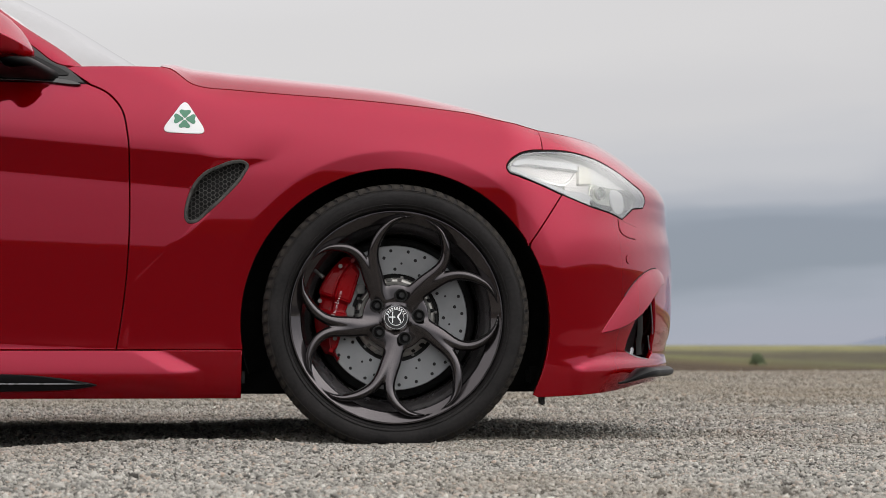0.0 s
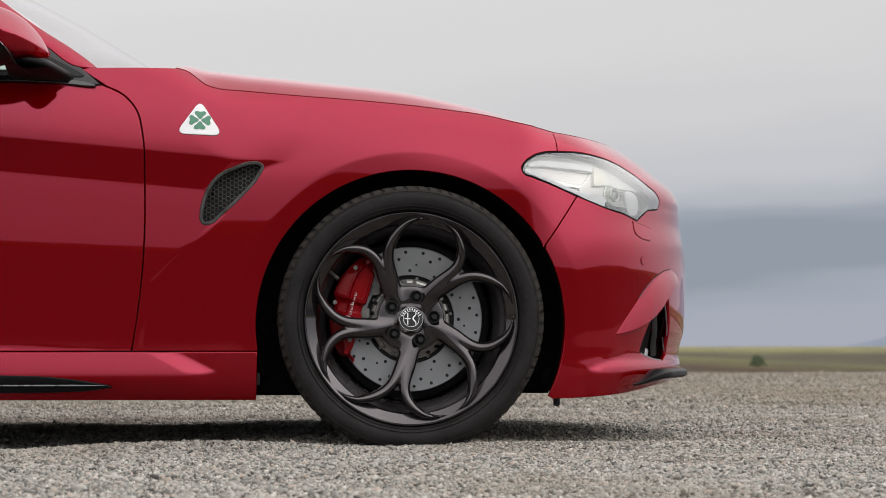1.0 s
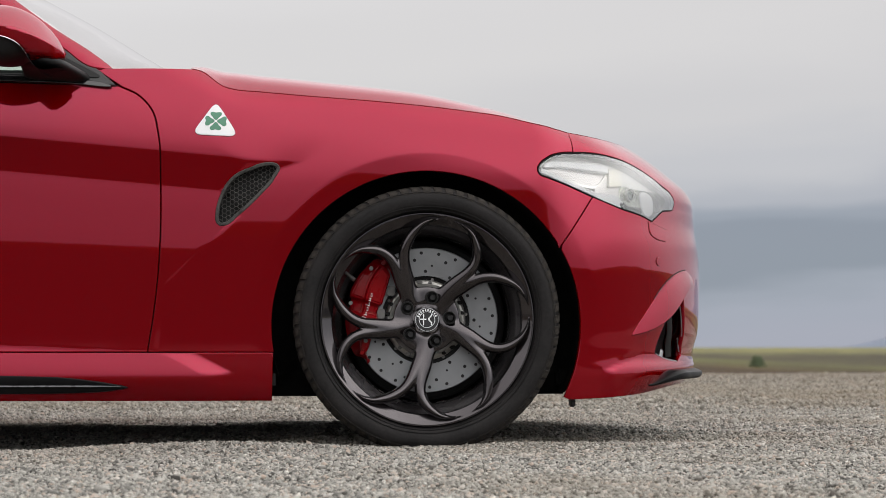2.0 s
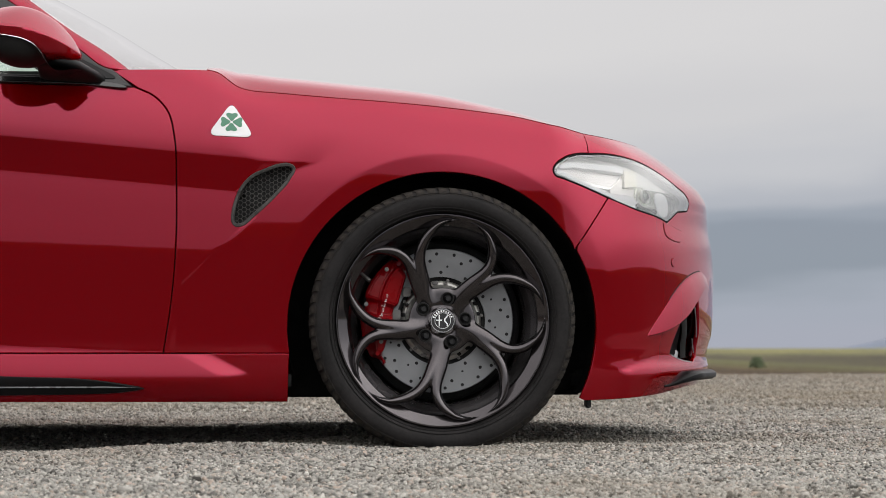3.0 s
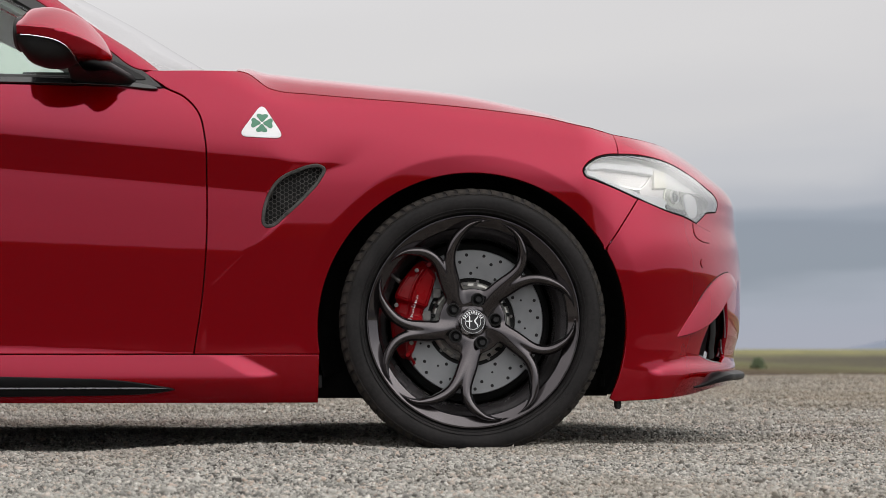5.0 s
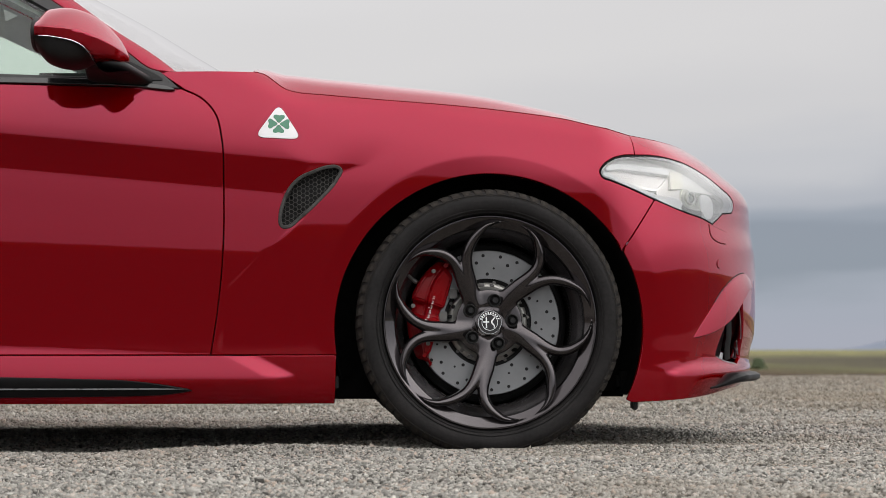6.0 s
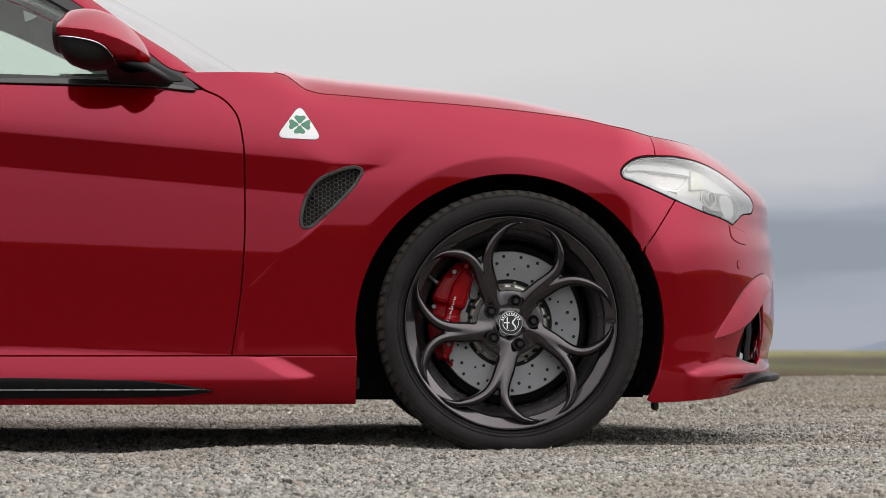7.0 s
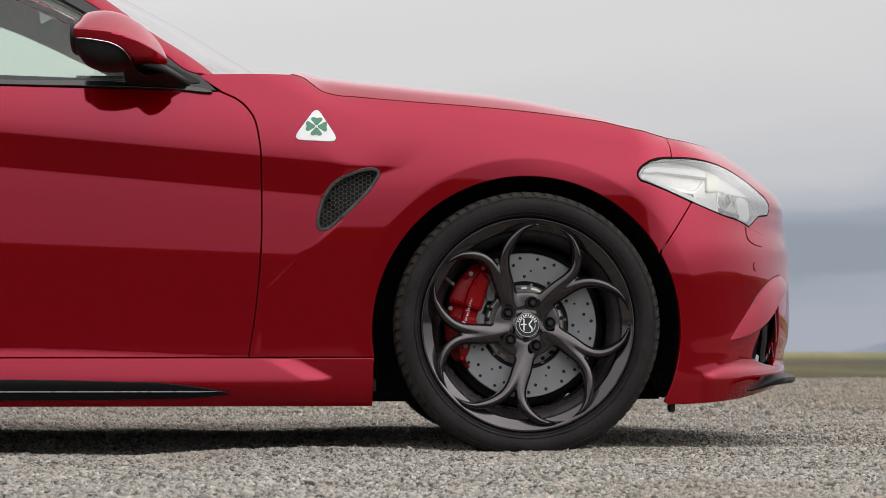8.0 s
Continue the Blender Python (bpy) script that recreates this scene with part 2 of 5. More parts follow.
    for key, v in (("From Min", 14.0), ("From Max", 15.2), ("To Min", 0), ("To Max", 1)):
        lim.inputs[key].default_value = v
    k.new(rag.outputs[0], lim.inputs["Value"])
    # unseen dark ground, near side and turning away ahead, added to darken paint reflections
    dark_side = n.new("ShaderNodeMapRange")
    for key, v in (("From Min", -3.05), ("From Max", -3.2), ("To Min", 0), ("To Max", 1)):
        dark_side.inputs[key].default_value = v
    turn = n.new("ShaderNodeMath")
    turn.operation = "MULTIPLY_ADD"
    turn.inputs[1].default_value = -1.2
    ahead = n.new("ShaderNodeMapRange")
    for key, v in (("From Min", 1.7), ("From Max", 13.7), ("To Min", 0), ("To Max", 12)):
        ahead.inputs[key].default_value = v
    k.new(sep.outputs["X"], ahead.inputs["Value"])
    k.new(ahead.outputs[0], turn.inputs[0])
    k.new(sep.outputs["Y"], turn.inputs[2])
    fray = n.new("ShaderNodeMath")
    fray.operation = "MULTIPLY_ADD"
    fray.inputs[1].default_value = 1.0
    k.new(patch.outputs[0], fray.inputs[0])
    k.new(turn.outputs[0], fray.inputs[2])
    k.new(fray.outputs[0], dark_side.inputs["Value"])
    dark_tone = ramp(cells.outputs["Color"], [(.0, (.014, .014, .015)), (1, (.046, .046, .048))])
    lot = mix(dark_side.outputs[0], gravel, dark_tone.outputs[0])
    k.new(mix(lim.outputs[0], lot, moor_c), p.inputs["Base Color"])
    bp = n.new("ShaderNodeBump")
    bp.inputs["Strength"].default_value, bp.inputs["Distance"].default_value = .9, .012
    k.new(cells.outputs["Distance"], bp.inputs["Height"])
    bp.invert = True
    k.new(bp.outputs[0], p.inputs["Normal"])
    return m


def stone_material():
    m = bpy.data.materials.new("crushed_granite_chips")
    m.use_nodes = True
    n, k = m.node_tree.nodes, m.node_tree.links
    p = n["Principled BSDF"]
    p.inputs["Roughness"].default_value, p.inputs["Specular IOR Level"].default_value = .85, .25
    geo = n.new("ShaderNodeNewGeometry")
    r = n.new("ShaderNodeValToRGB")
    stops = [(0, (.055, .051, .046)), (.20, (.185, .179, .163)), (.45, (.295, .285, .256)), (.80, (.41, .395, .358)), (.91, (.38, .305, .25)), (1, (.56, .545, .50))]
    while len(r.color_ramp.elements) < len(stops):
        r.color_ramp.elements.new(.5)
    for e, (pos, c) in zip(r.color_ramp.elements, stops):
        e.position, e.color = pos, (*c, 1)
    k.new(geo.outputs["Random Per Island"], r.inputs[0])
    t = n.new("ShaderNodeTexNoise")
    t.inputs["Scale"].default_value, t.inputs["Detail"].default_value = 350, 4
    k.new(geo.outputs["Position"], t.inputs["Vector"])
    g2 = n.new("ShaderNodeValToRGB")
    g2.color_ramp.elements[0].position, g2.color_ramp.elements[0].color = .3, (.72, .72, .72, 1)
    g2.color_ramp.elements[1].position, g2.color_ramp.elements[1].color = .7, (1.1, 1.1, 1.1, 1)
    k.new(t.outputs[0], g2.inputs[0])
    x = n.new("ShaderNodeMix")
    x.data_type, x.blend_type = "RGBA", "MULTIPLY"
    x.inputs["Factor"].default_value = .8
    k.new(r.outputs[0], x.inputs["A"])
    k.new(g2.outputs[0], x.inputs["B"])
    # trodden-in brown dirt in broad patches
    big, soil, y = n.new("ShaderNodeTexNoise"), n.new("ShaderNodeMapRange"), n.new("ShaderNodeMix")
    big.inputs["Scale"].default_value, big.inputs["Detail"].default_value = .8, 5
    for key, v in (("From Min", .46), ("From Max", .70), ("To Min", 0), ("To Max", .55)):
        soil.inputs[key].default_value = v
    y.data_type = "RGBA"
    y.inputs["B"].default_value = (.23, .195, .15, 1)
    k.new(geo.outputs["Position"], big.inputs["Vector"])
    k.new(big.outputs[0], soil.inputs["Value"])
    sep, out, add = n.new("ShaderNodeSeparateXYZ"), n.new("ShaderNodeMapRange"), n.new("ShaderNodeMath")
    for key, v in (("From Min", .6), ("From Max", 5.0), ("To Min", 0), ("To Max", .55)):
        out.inputs[key].default_value = v
    add.operation = "ADD"
    k.new(geo.outputs["Position"], sep.inputs[0])
    k.new(sep.outputs["Y"], out.inputs["Value"])
    k.new(soil.outputs[0], add.inputs[0])
    k.new(out.outputs[0], add.inputs[1])
    k.new(add.outputs[0], y.inputs["Factor"])
    k.new(x.outputs["Result"], y.inputs["A"])
    k.new(y.outputs["Result"], p.inputs["Base Color"])
    return m

# ---- the shape of the car's skin: x ahead along the car, y across (0 on its middle line), z up ----
def smooth(a, b, v):
    k = np.clip((np.asarray(v, float) - a) / (b - a), 0, 1)
    return k * k * (3 - 2 * k)


def curve(xs, ys):
    """A smooth function through a few points."""
    xs, ys = np.array(xs, float), np.array(ys, float)
    d = np.gradient(ys, xs)

    def f(v):
        v = np.clip(np.asarray(v, float), xs[0], xs[-1])
        i = np.clip(np.searchsorted(xs, v) - 1, 0, len(xs) - 2)
        h = xs[i + 1] - xs[i]
        k = (v - xs[i]) / h
        return ((2 * k ** 3 - 3 * k ** 2 + 1) * ys[i] + (k ** 3 - 2 * k ** 2 + k) * h * d[i]
                + (3 * k ** 2 - 2 * k ** 3) * ys[i + 1] + (k ** 3 - k ** 2) * h * d[i + 1])
    return f


ZT = np.arange(0.0, 1.2, 0.001)


def section(zs, tilts, at, out):
    """Half-width over height, from the degrees by which the skin leans back at each height."""
    lean = np.interp(ZT, zs, tilts)
    lean = np.convolve(np.pad(lean, 3, mode="edge"), np.ones(7) / 7, mode="valid")
    o = -np.cumsum(np.tan(np.radians(lean))) * 0.001
    o += out - np.interp(at, ZT, o)
    return lambda z: np.interp(z, ZT, o)


DOOR = section([.10, .232, .250, .258, .40, .490, .502, .60, .666, .674, .749, .757, .79, .85, .93], [-4, 9, 9, -2.6, -3.0, -2.7, -1.0, .6, 2.0, -7.5, -7.5, 2.5, 6.5, 10.5, 13.5], .55, .878)
FENDER = section([.10, .25, .40, .50, .545, .60, .66, .70, .78, .85, .95], [-4, -2.6, -3.0, -3.0, -2.0, 1.2, 4.5, 7.5, 12, 16, 22], .55, .880)
BUMPER = section([.10, .17, .22, .30, .40, .430, .445, .50, .60, .70, .80], [-5, -3.5, -3, -3, -2.6, -1.5, 2.5, 8, 13, 18, 26], .45, .884)
CHIN = section([.10, .15, .176, .184, .214, .226, .26, .34, .40, .434, .448, .50, .60, .70, .80], [-5, -3.5, -3.5, 15, 15, -3, -3.5, -3.4, -4.2, -4.8, 1.5, 7, 13, 18, 26], .45, .884)
HOOD_Z = curve([-3.0, -1.0, -.80, -.66, -.56, -.516, -.25, 0, .285, .36, .50], [1.10, 1.08, 1.03, .975, .93, .907, .888, .862, .815, .797, .76])
NOSE_X = curve([.05, .12, .155, .178, .192, .215, .24, .28, .32, .38, .44, .50, .56, .60, .64, .66, .70, .76, .80, .84, .92],
               [.66, .715, .750, .770, .775, .772, .774, .786, .791, .792, .792, .788, .778, .776, .770, .757, .705, .612, .535, .420, .34])
NOSE_N = curve([.1, .24, .5, .64, .75, .9], [2.1, 2.0, 2.02, 2.02, 2.2, 2.3])
TAIL_X = curve([.05, .2, .4, .6, .85, 1.0], [-3.55, -3.68, -3.74, -3.78, -3.80, -3.72])
K_NOSE, X_NOSE, X_TAIL = 0.70, 0.30, -3.0
AXLE, ARCH_Z, ARCH_R, REAR, FLARE_R = 0.0, 0.298, 0.379, -2.82, 0.425


def half_width(x, z):
    zb = z + .087 * (np.clip(x, -2.6, 0.2) + .97) * (.45 * smooth(.30, .46, z) + .55 * smooth(.50, .63, z)) + .019 * np.clip((x + 1.22) / .49, 0, 1) ** 1.2 * smooth(.40, .27, z)
    o = DOOR(zb)
    crease = np.interp(z, [.25, .40, .47, .57, .60, .63, .70, .76, .90], [-.66, -.64, -.57, -.455, -.485, -.50, -.38, -.38, -.38])
    soft_w = .008 + .17 * smooth(.62, .79, z)
    o = o + (FENDER(z + .07 * smooth(-.25, .25, x) * smooth(.60, .76, z)) - o) * smooth(crease - soft_w, crease + soft_w, x)
    zn = z - .018 * smooth(.38, .50, x) * smooth(.56, .50, x) * smooth(.20, .40, z)
    o = o + (BUMPER(zn) - o) * smooth(.26, .38, x)
    ledge = .440 + 1.7 * np.clip(z - .186, 0, .045)
    o = o + (CHIN(zn) - o) * smooth(ledge - .012, ledge + .030, x)
    r = np.hypot(x - AXLE, z - ARCH_Z)
    # flared band round the arch, tucked in towards its edge behind a soft crease
    o = o - (.095 + .060 * smooth(.50, .66, z)) * .0018 * np.log1p(np.exp(np.clip((FLARE_R - r) / .0018, -30, 30))) * smooth(.20, .42, z)
    r = np.hypot(x - REAR, z - ARCH_Z)
    o = o + .030 * smooth(ARCH_R + .16, ARCH_R + .01, r)
    d = np.maximum(0, (z - (HOOD_Z(x) - .06)) / .06)
    return o - .028 * d ** 2.4


def skin(u, z):
    """The place on the car's right side: u is x along the side, and goes on round the nose and the tail."""
    u, z = np.asarray(u, float), np.asarray(z, float)
    n = NOSE_N(z)
    th = np.clip((u - X_NOSE) / ((K_NOSE * math.pi / 2 - X_NOSE) / (math.pi / 2)), 0, math.pi / 2)
    ta = np.clip((X_TAIL - u) / K_NOSE, 0, math.pi / 2)
    rho = (np.cos(th) ** n + np.sin(th) ** n) ** (-1 / n)
    rha = (np.cos(ta) ** 3.5 + np.sin(ta) ** 3.5) ** (-1 / 3.5)
    x = np.where(u > X_NOSE, X_NOSE + (NOSE_X(z) - X_NOSE) * rho * np.sin(th), np.where(u < X_TAIL, X_TAIL + (TAIL_X(z) - X_TAIL) * rha * np.sin(ta), u))
    q = np.where(u > X_NOSE, rho * np.cos(th), np.where(u < X_TAIL, rha * np.cos(ta), 1.0))
    return np.stack([x, -half_width(x, z) * q, z + 0 * x], -1)


def cabin(u, z):
    """The side windows' leaning surface."""
    u, z = np.asarray(u, float), np.asarray(z, float)
    o = .868 - .30 * (z - .90) - .35 * np.maximum(0, z - .90) ** 2 - .05 * smooth(-2.2, -3.0, u)
    return np.stack([u + 0 * z, -o + 0 * u, z + 0 * u], -1)

# ---- builders ----
def mesh_ob(name, verts, faces, mat, parent=None, label="", flat=False, normals=None):
    me = bpy.data.meshes.new(name)
    me.from_pydata([tuple(v) for v in verts], [], [tuple(f) for f in faces])
    me.materials.append(mat)
    if not flat:
        me.polygons.foreach_set("use_smooth", np.ones(len(me.polygons), bool))
    me.update()
    if normals is not None:
        me.normals_split_custom_set_from_vertices([tuple(v) for v in normals])
    ob = new(name, me)
    ob.parent = parent
    return tagged(ob, label) if label else ob


def part(name, bm, mat, parent, label="", flat=False):
    me = bpy.data.meshes.new(name)
    bmesh.ops.recalc_face_normals(bm, faces=bm.faces)
    bm.to_mesh(me)
    bm.free()
    me.materials.append(mat)
    if not flat:
        me.polygons.foreach_set("use_smooth", np.ones(len(me.polygons), bool))
        me.set_sharp_from_angle(angle=radians(38))
    ob = new(name, me)
    ob.parent = parent
    return tagged(ob, label) if label else ob


def spline(points, step=0.01, closed=True):
    """A smooth line through points of the plan; a third number marks a sharp corner."""
    pts = [np.array(p[:2], float) for p in points]
    hard = [len(p) > 2 and bool(p[2]) for p in points]
    n = len(pts)
    out = []
    for i in range(n if closed else n - 1):
        j = (i + 1) % n
        a, b = pts[i], pts[j]
        p = pts[(i - 1) % n] if (closed or i > 0) else a
        q = pts[(j + 1) % n] if (closed or j < n - 1) else b
        h = np.linalg.norm(b - a)

        def tangent(prev, here, nxt, sharp, along):
            if sharp:
                return along
            d0, d1 = np.linalg.norm(here - prev), np.linalg.norm(nxt - here)
            if d0 < 1e-9 or d1 < 1e-9:
                return along
            t = (here - prev) / d0 * d1 + (nxt - here) / d1 * d0
            return t / max(1e-9, np.linalg.norm(t)) * h
        ta, tb = tangent(p, a, b, hard[i], b - a), tangent(a, b, q, hard[j], b - a)
        m = max(1, int(round(h / step)))
        for s in np.arange(m) / m:
            out.append((2 * s ** 3 - 3 * s ** 2 + 1) * a + (s ** 3 - 2 * s ** 2 + s) * ta + (3 * s ** 2 - 2 * s ** 3) * b + (s ** 3 - s ** 2) * tb)
    if not closed:
        out.append(pts[-1])
    return np.array(out)


def inset(loop, d):
    """The closed line moved inwards by d."""
    a = np.roll(loop, 1, 0)
    b = np.roll(loop, -1, 0)
    e0, e1 = loop - a, b - loop
    n0 = np.stack([-e0[:, 1], e0[:, 0]], -1) / np.maximum(1e-9, np.linalg.norm(e0, axis=1))[:, None]
    n1 = np.stack([-e1[:, 1], e1[:, 0]], -1) / np.maximum(1e-9, np.linalg.norm(e1, axis=1))[:, None]
    m = n0 + n1
    m /= np.maximum(.35, (m * m).sum(1) / 2)[:, None]
    area = (loop[:, 0] * b[:, 1] - b[:, 0] * loop[:, 1]).sum()
    return loop + m * d * (1 if area > 0 else -1)


def inside(points, loop):
    x, y = points[:, 0], points[:, 1]
    r = np.zeros(len(points), bool)
    for (x0, y0), (x1, y1) in zip(loop, np.roll(loop, -1, 0)):
        c = (y0 > y) != (y1 > y)
        if c.any():
            r ^= c & (x < (x1 - x0) * (y - y0) / ((y1 - y0) if y1 != y0 else 1e-12) + x0)
    return r


def near(points, loop):
    d = np.full(len(points), 9.0)
    for a, b in zip(loop, np.roll(loop, -1, 0)):
        e = b - a
        k = np.clip(((points - a) @ e) / max(1e-12, e @ e), 0, 1)
        d = np.minimum(d, np.linalg.norm(points - a - k[:, None] * e, axis=1))
    return d


def normals_of(fn, uv, eps=.002):
    a = fn(uv[:, 0] + eps, uv[:, 1]) - fn(uv[:, 0] - eps, uv[:, 1])
    b = fn(uv[:, 0], uv[:, 1] + eps) - fn(uv[:, 0], uv[:, 1] - eps)
    n = np.cross(a, b)
    return n / np.maximum(1e-9, np.linalg.norm(n, axis=1))[:, None]


def flip_y(verts):
    return np.asarray(verts) * (1, -1, 1)


def panel(name, loop, fn, mat, parent, gap=.0025, step=.012, deep=.012, lift=0.0, label="", holes=(), both=True, edge=.002, rings=None, shear=0.0):
    """A sheet on the surface fn inside a closed line, with rolled edges turned inwards; with its twin on the car's other side."""
    from mathutils.geometry import delaunay_2d_cdt
    loops = [inset(loop, gap)] + [inset(h, -gap) for h in holes]
    pts = np.concatenate(loops)
    edges, at = [], 0
    for l in loops:
        edges += [(at + i, at + (i + 1) % len(l)) for i in range(len(l))]
        at += len(l)
    lo, hi = loops[0].min(0), loops[0].max(0)
    gx, gy = np.meshgrid(np.arange(lo[0], hi[0], step), np.arange(lo[1], hi[1], step))
    if shear:
        gx, gy = np.meshgrid(np.arange(lo[0], hi[0], step), np.arange(lo[1] - .2, hi[1] + .2, step))
        gy = gy - shear * gx
    grid = np.stack([gx.ravel(), gy.ravel()], -1)
    if rings:
        cx, cz, r0, r1 = rings
        grid = grid[np.hypot(grid[:, 0] - cx, grid[:, 1] - cz) > r1]
        more = [(cx + r * math.cos(a), cz + r * math.sin(a)) for r in np.arange(r0 + .003, r1, .004) for a in np.arange(-1, 4.2, .008)]
        grid = np.concatenate([grid, np.array(more)])
    keep = inside(grid, loops[0])
    for h in loops[1:]:
        keep &= ~inside(grid, h)
    grid = grid[keep]
    for l in loops:
        grid = grid[near(grid, l) > step * .45]
    co, _, tri, _, _, _ = delaunay_2d_cdt([Vector(p) for p in np.concatenate([pts, grid])], edges, [], 0, 1e-6)
    co = np.array([tuple(c) for c in co])
    tri = np.array([t for t in tri if len(t) == 3])
    mid = co[tri].mean(1)
    ok = inside(mid, loops[0])
    for h in loops[1:]:
        ok &= ~inside(mid, h)
    tri = tri[ok]
    a, b, c = co[tri[:, 0]], co[tri[:, 1]], co[tri[:, 2]]
    turn = (b[:, 0] - a[:, 0]) * (c[:, 1] - a[:, 1]) - (b[:, 1] - a[:, 1]) * (c[:, 0] - a[:, 0])
    tri[turn < 0] = tri[turn < 0][:, ::-1]
    nor = normals_of(fn, co)
    pos = fn(co[:, 0], co[:, 1]) + nor * lift
    V, N, Fc = list(pos), list(nor), [tuple(t) for t in tri]
    for i, l in enumerate(loops):
        out = inset(l, -edge if i == 0 else edge)
        n0 = normals_of(fn, l)
        p0, p1 = fn(l[:, 0], l[:, 1]) + n0 * lift, fn(out[:, 0], out[:, 1]) + n0 * (lift - edge)
        side = p1 - p0
        side -= (side * n0).sum(1)[:, None] * n0
        side /= np.maximum(1e-9, np.linalg.norm(side, axis=1))[:, None]
        rings = [(p0, n0), (p1, (side + n0 * .2)), (p1 - n0 * deep, side)]
        base = len(V)
        m = len(l)
        for p, nn in rings:
            V += list(p)
            N += list(nn / np.maximum(1e-9, np.linalg.norm(nn, axis=1))[:, None])
        area = (l[:, 0] * np.roll(l[:, 1], -1) - np.roll(l[:, 0], -1) * l[:, 1]).sum()
        ccw = (area > 0) == (i == 0)
        for r in range(2):
            for j in range(m):
                q = (base + r * m + j, base + (r + 1) * m + j, base + (r + 1) * m + (j + 1) % m, base + r * m + (j + 1) % m)
                Fc.append(q if ccw else q[::-1])
    V, N = np.array(V), np.array(N)
    ob = mesh_ob(name, V, Fc, mat, parent, label, normals=N)
    if both:
        mesh_ob(name, flip_y(V), [f[::-1] for f in Fc], mat, parent, label, normals=flip_y(N))
    return ob


def sheet(name, grid, mat, parent, label="", closed_u=False):
    """A smooth sheet from a grid of places."""
    g = np.asarray(grid)
    r, c = g.shape[:2]
    faces = [(i * c + j, i * c + (j + 1) % c, (i + 1) * c + (j + 1) % c, (i + 1) * c + j) for i in range(r - 1) for j in range(c if closed_u else c - 1)]
    return mesh_ob(name, g.reshape(-1, 3), faces, mat, parent, label)


def lathe(profile, n=96, angle=2 * math.pi):
    """Rings of (radius, y) round the y axis, as a bmesh."""
    bm = bmesh.new()
    rows = []
    for i in range(n):
        a = angle * i / n
        rows.append([bm.verts.new((r * math.cos(a), y, r * math.sin(a))) for r, y in profile])
    for i in range(n):
        A, B = rows[i], rows[(i + 1) % n]
        for j in range(len(profile) - 1):
            try:
                bm.faces.new((A[j], A[j + 1], B[j + 1], B[j]))
            except ValueError:
                pass
    bmesh.ops.remove_doubles(bm, verts=bm.verts, dist=1e-6)
    return bm


def sweep(bm, path, widths, depths, up=(0, -1, 0), sides=10, square=2.6):
    """A tapered rounded bar along a path."""
    path = [Vector(p) for p in path]
    up = Vector(up)
    rings = []
    for i, p in enumerate(path):
        t = (path[min(i + 1, len(path) - 1)] - path[max(i - 1, 0)]).normalized()
        s = t.cross(up).normalized()
        f = s.cross(t).normalized()
        ring = []
        for j in range(sides):
            a = 2 * math.pi * j / sides
            c, d = math.cos(a), math.sin(a)
            k = (abs(c) ** square + abs(d) ** square) ** (-1 / square)
            ring.append(bm.verts.new(p + s * (c * k * widths[i] / 2) + f * (d * k * depths[i] / 2)))
        rings.append(ring)
    for A, B in zip(rings, rings[1:]):
        for j in range(sides):
            bm.faces.new((A[j], A[(j + 1) % sides], B[(j + 1) % sides], B[j]))
    bm.faces.new(rings[0][::-1])
    bm.faces.new(rings[-1])


def box(bm, c, size, bevel=.0):
    made = bmesh.ops.create_cube(bm, size=1, matrix=Matrix.Translation(c) @ Matrix.Diagonal((*size, 1)))
    if bevel:
        vs = set(made["verts"])
        es = [e for e in bm.edges if e.verts[0] in vs and e.verts[1] in vs]
        bmesh.ops.bevel(bm, geom=es, offset=bevel, segments=2, affect="EDGES")


def rod(bm, a, b, r, sides=10):
    a, b = Vector(a), Vector(b)
    q = (b - a).to_track_quat("Z", "Y").to_matrix().to_4x4()
    bmesh.ops.create_cone(bm, cap_ends=True, segments=sides, radius1=r, radius2=r, depth=(b - a).length, matrix=Matrix.Translation((a + b) / 2) @ q)

# ---- ground ----
def height(x, y):
    """Flat lot, slightly raised on the far side; the moor drops away past it and rolls."""
    r = np.hypot(x, y)
    z = .010 * smooth(1.1, 4.0, y) + .004 * np.clip(x, -4, 4) * smooth(4, 10, y) + (.014 - .017 * np.exp(-(x / .34) ** 2)) * np.exp(-((y + .93) / .13) ** 2) * smooth(-.98, -.72, x) * smooth(1.3, .5, x)
    z = z - .016 * smooth(-.30, -.95, x) * smooth(-2.5, -1.9, x) * np.exp(-((y + .62) / .42) ** 2)
    z = z + .005 * np.sin(3.1 * x + 1.7 * np.sin(2.3 * y)) * np.sin(2.7 * y + .8 * x) * smooth(12, 6, r)
    z = z - 1.6 * smooth(14.0, 60, r) + .9 * smooth(80, 300, r) - .02 * smooth(13, 16, r)
    roll = np.sin(x * .021 + 1.0) * np.cos(y * .017 + .6) + .5 * np.sin(x * .05 + y * .033)
    z = z + .30 * roll * smooth(30, 160, r)
    z = z - .045 * np.clip(x, -120, 120) * smooth(80, 250, r) * smooth(1500, 700, r)
    return z - 6 * smooth(900, 2600, r)


radii = np.concatenate([[.02], np.arange(.06, 3, .06), np.arange(3, 6, .12), 6 * (3000 / 6) ** (np.arange(0, 121) / 120)])
ang = np.arange(256) / 256 * 2 * math.pi
RR, AA = np.meshgrid(radii, ang, indexing="ij")
GX, GY = RR * np.cos(AA), RR * np.sin(AA)
ground = sheet("ground", np.stack([GX, GY, height(GX, GY) - .004], -1), ground_material(), None, closed_u=True)
tagged(ground, "pale crushed gravel lot with brown-green moorland beyond", "ground", kind="structure")

STONE = stone_material()


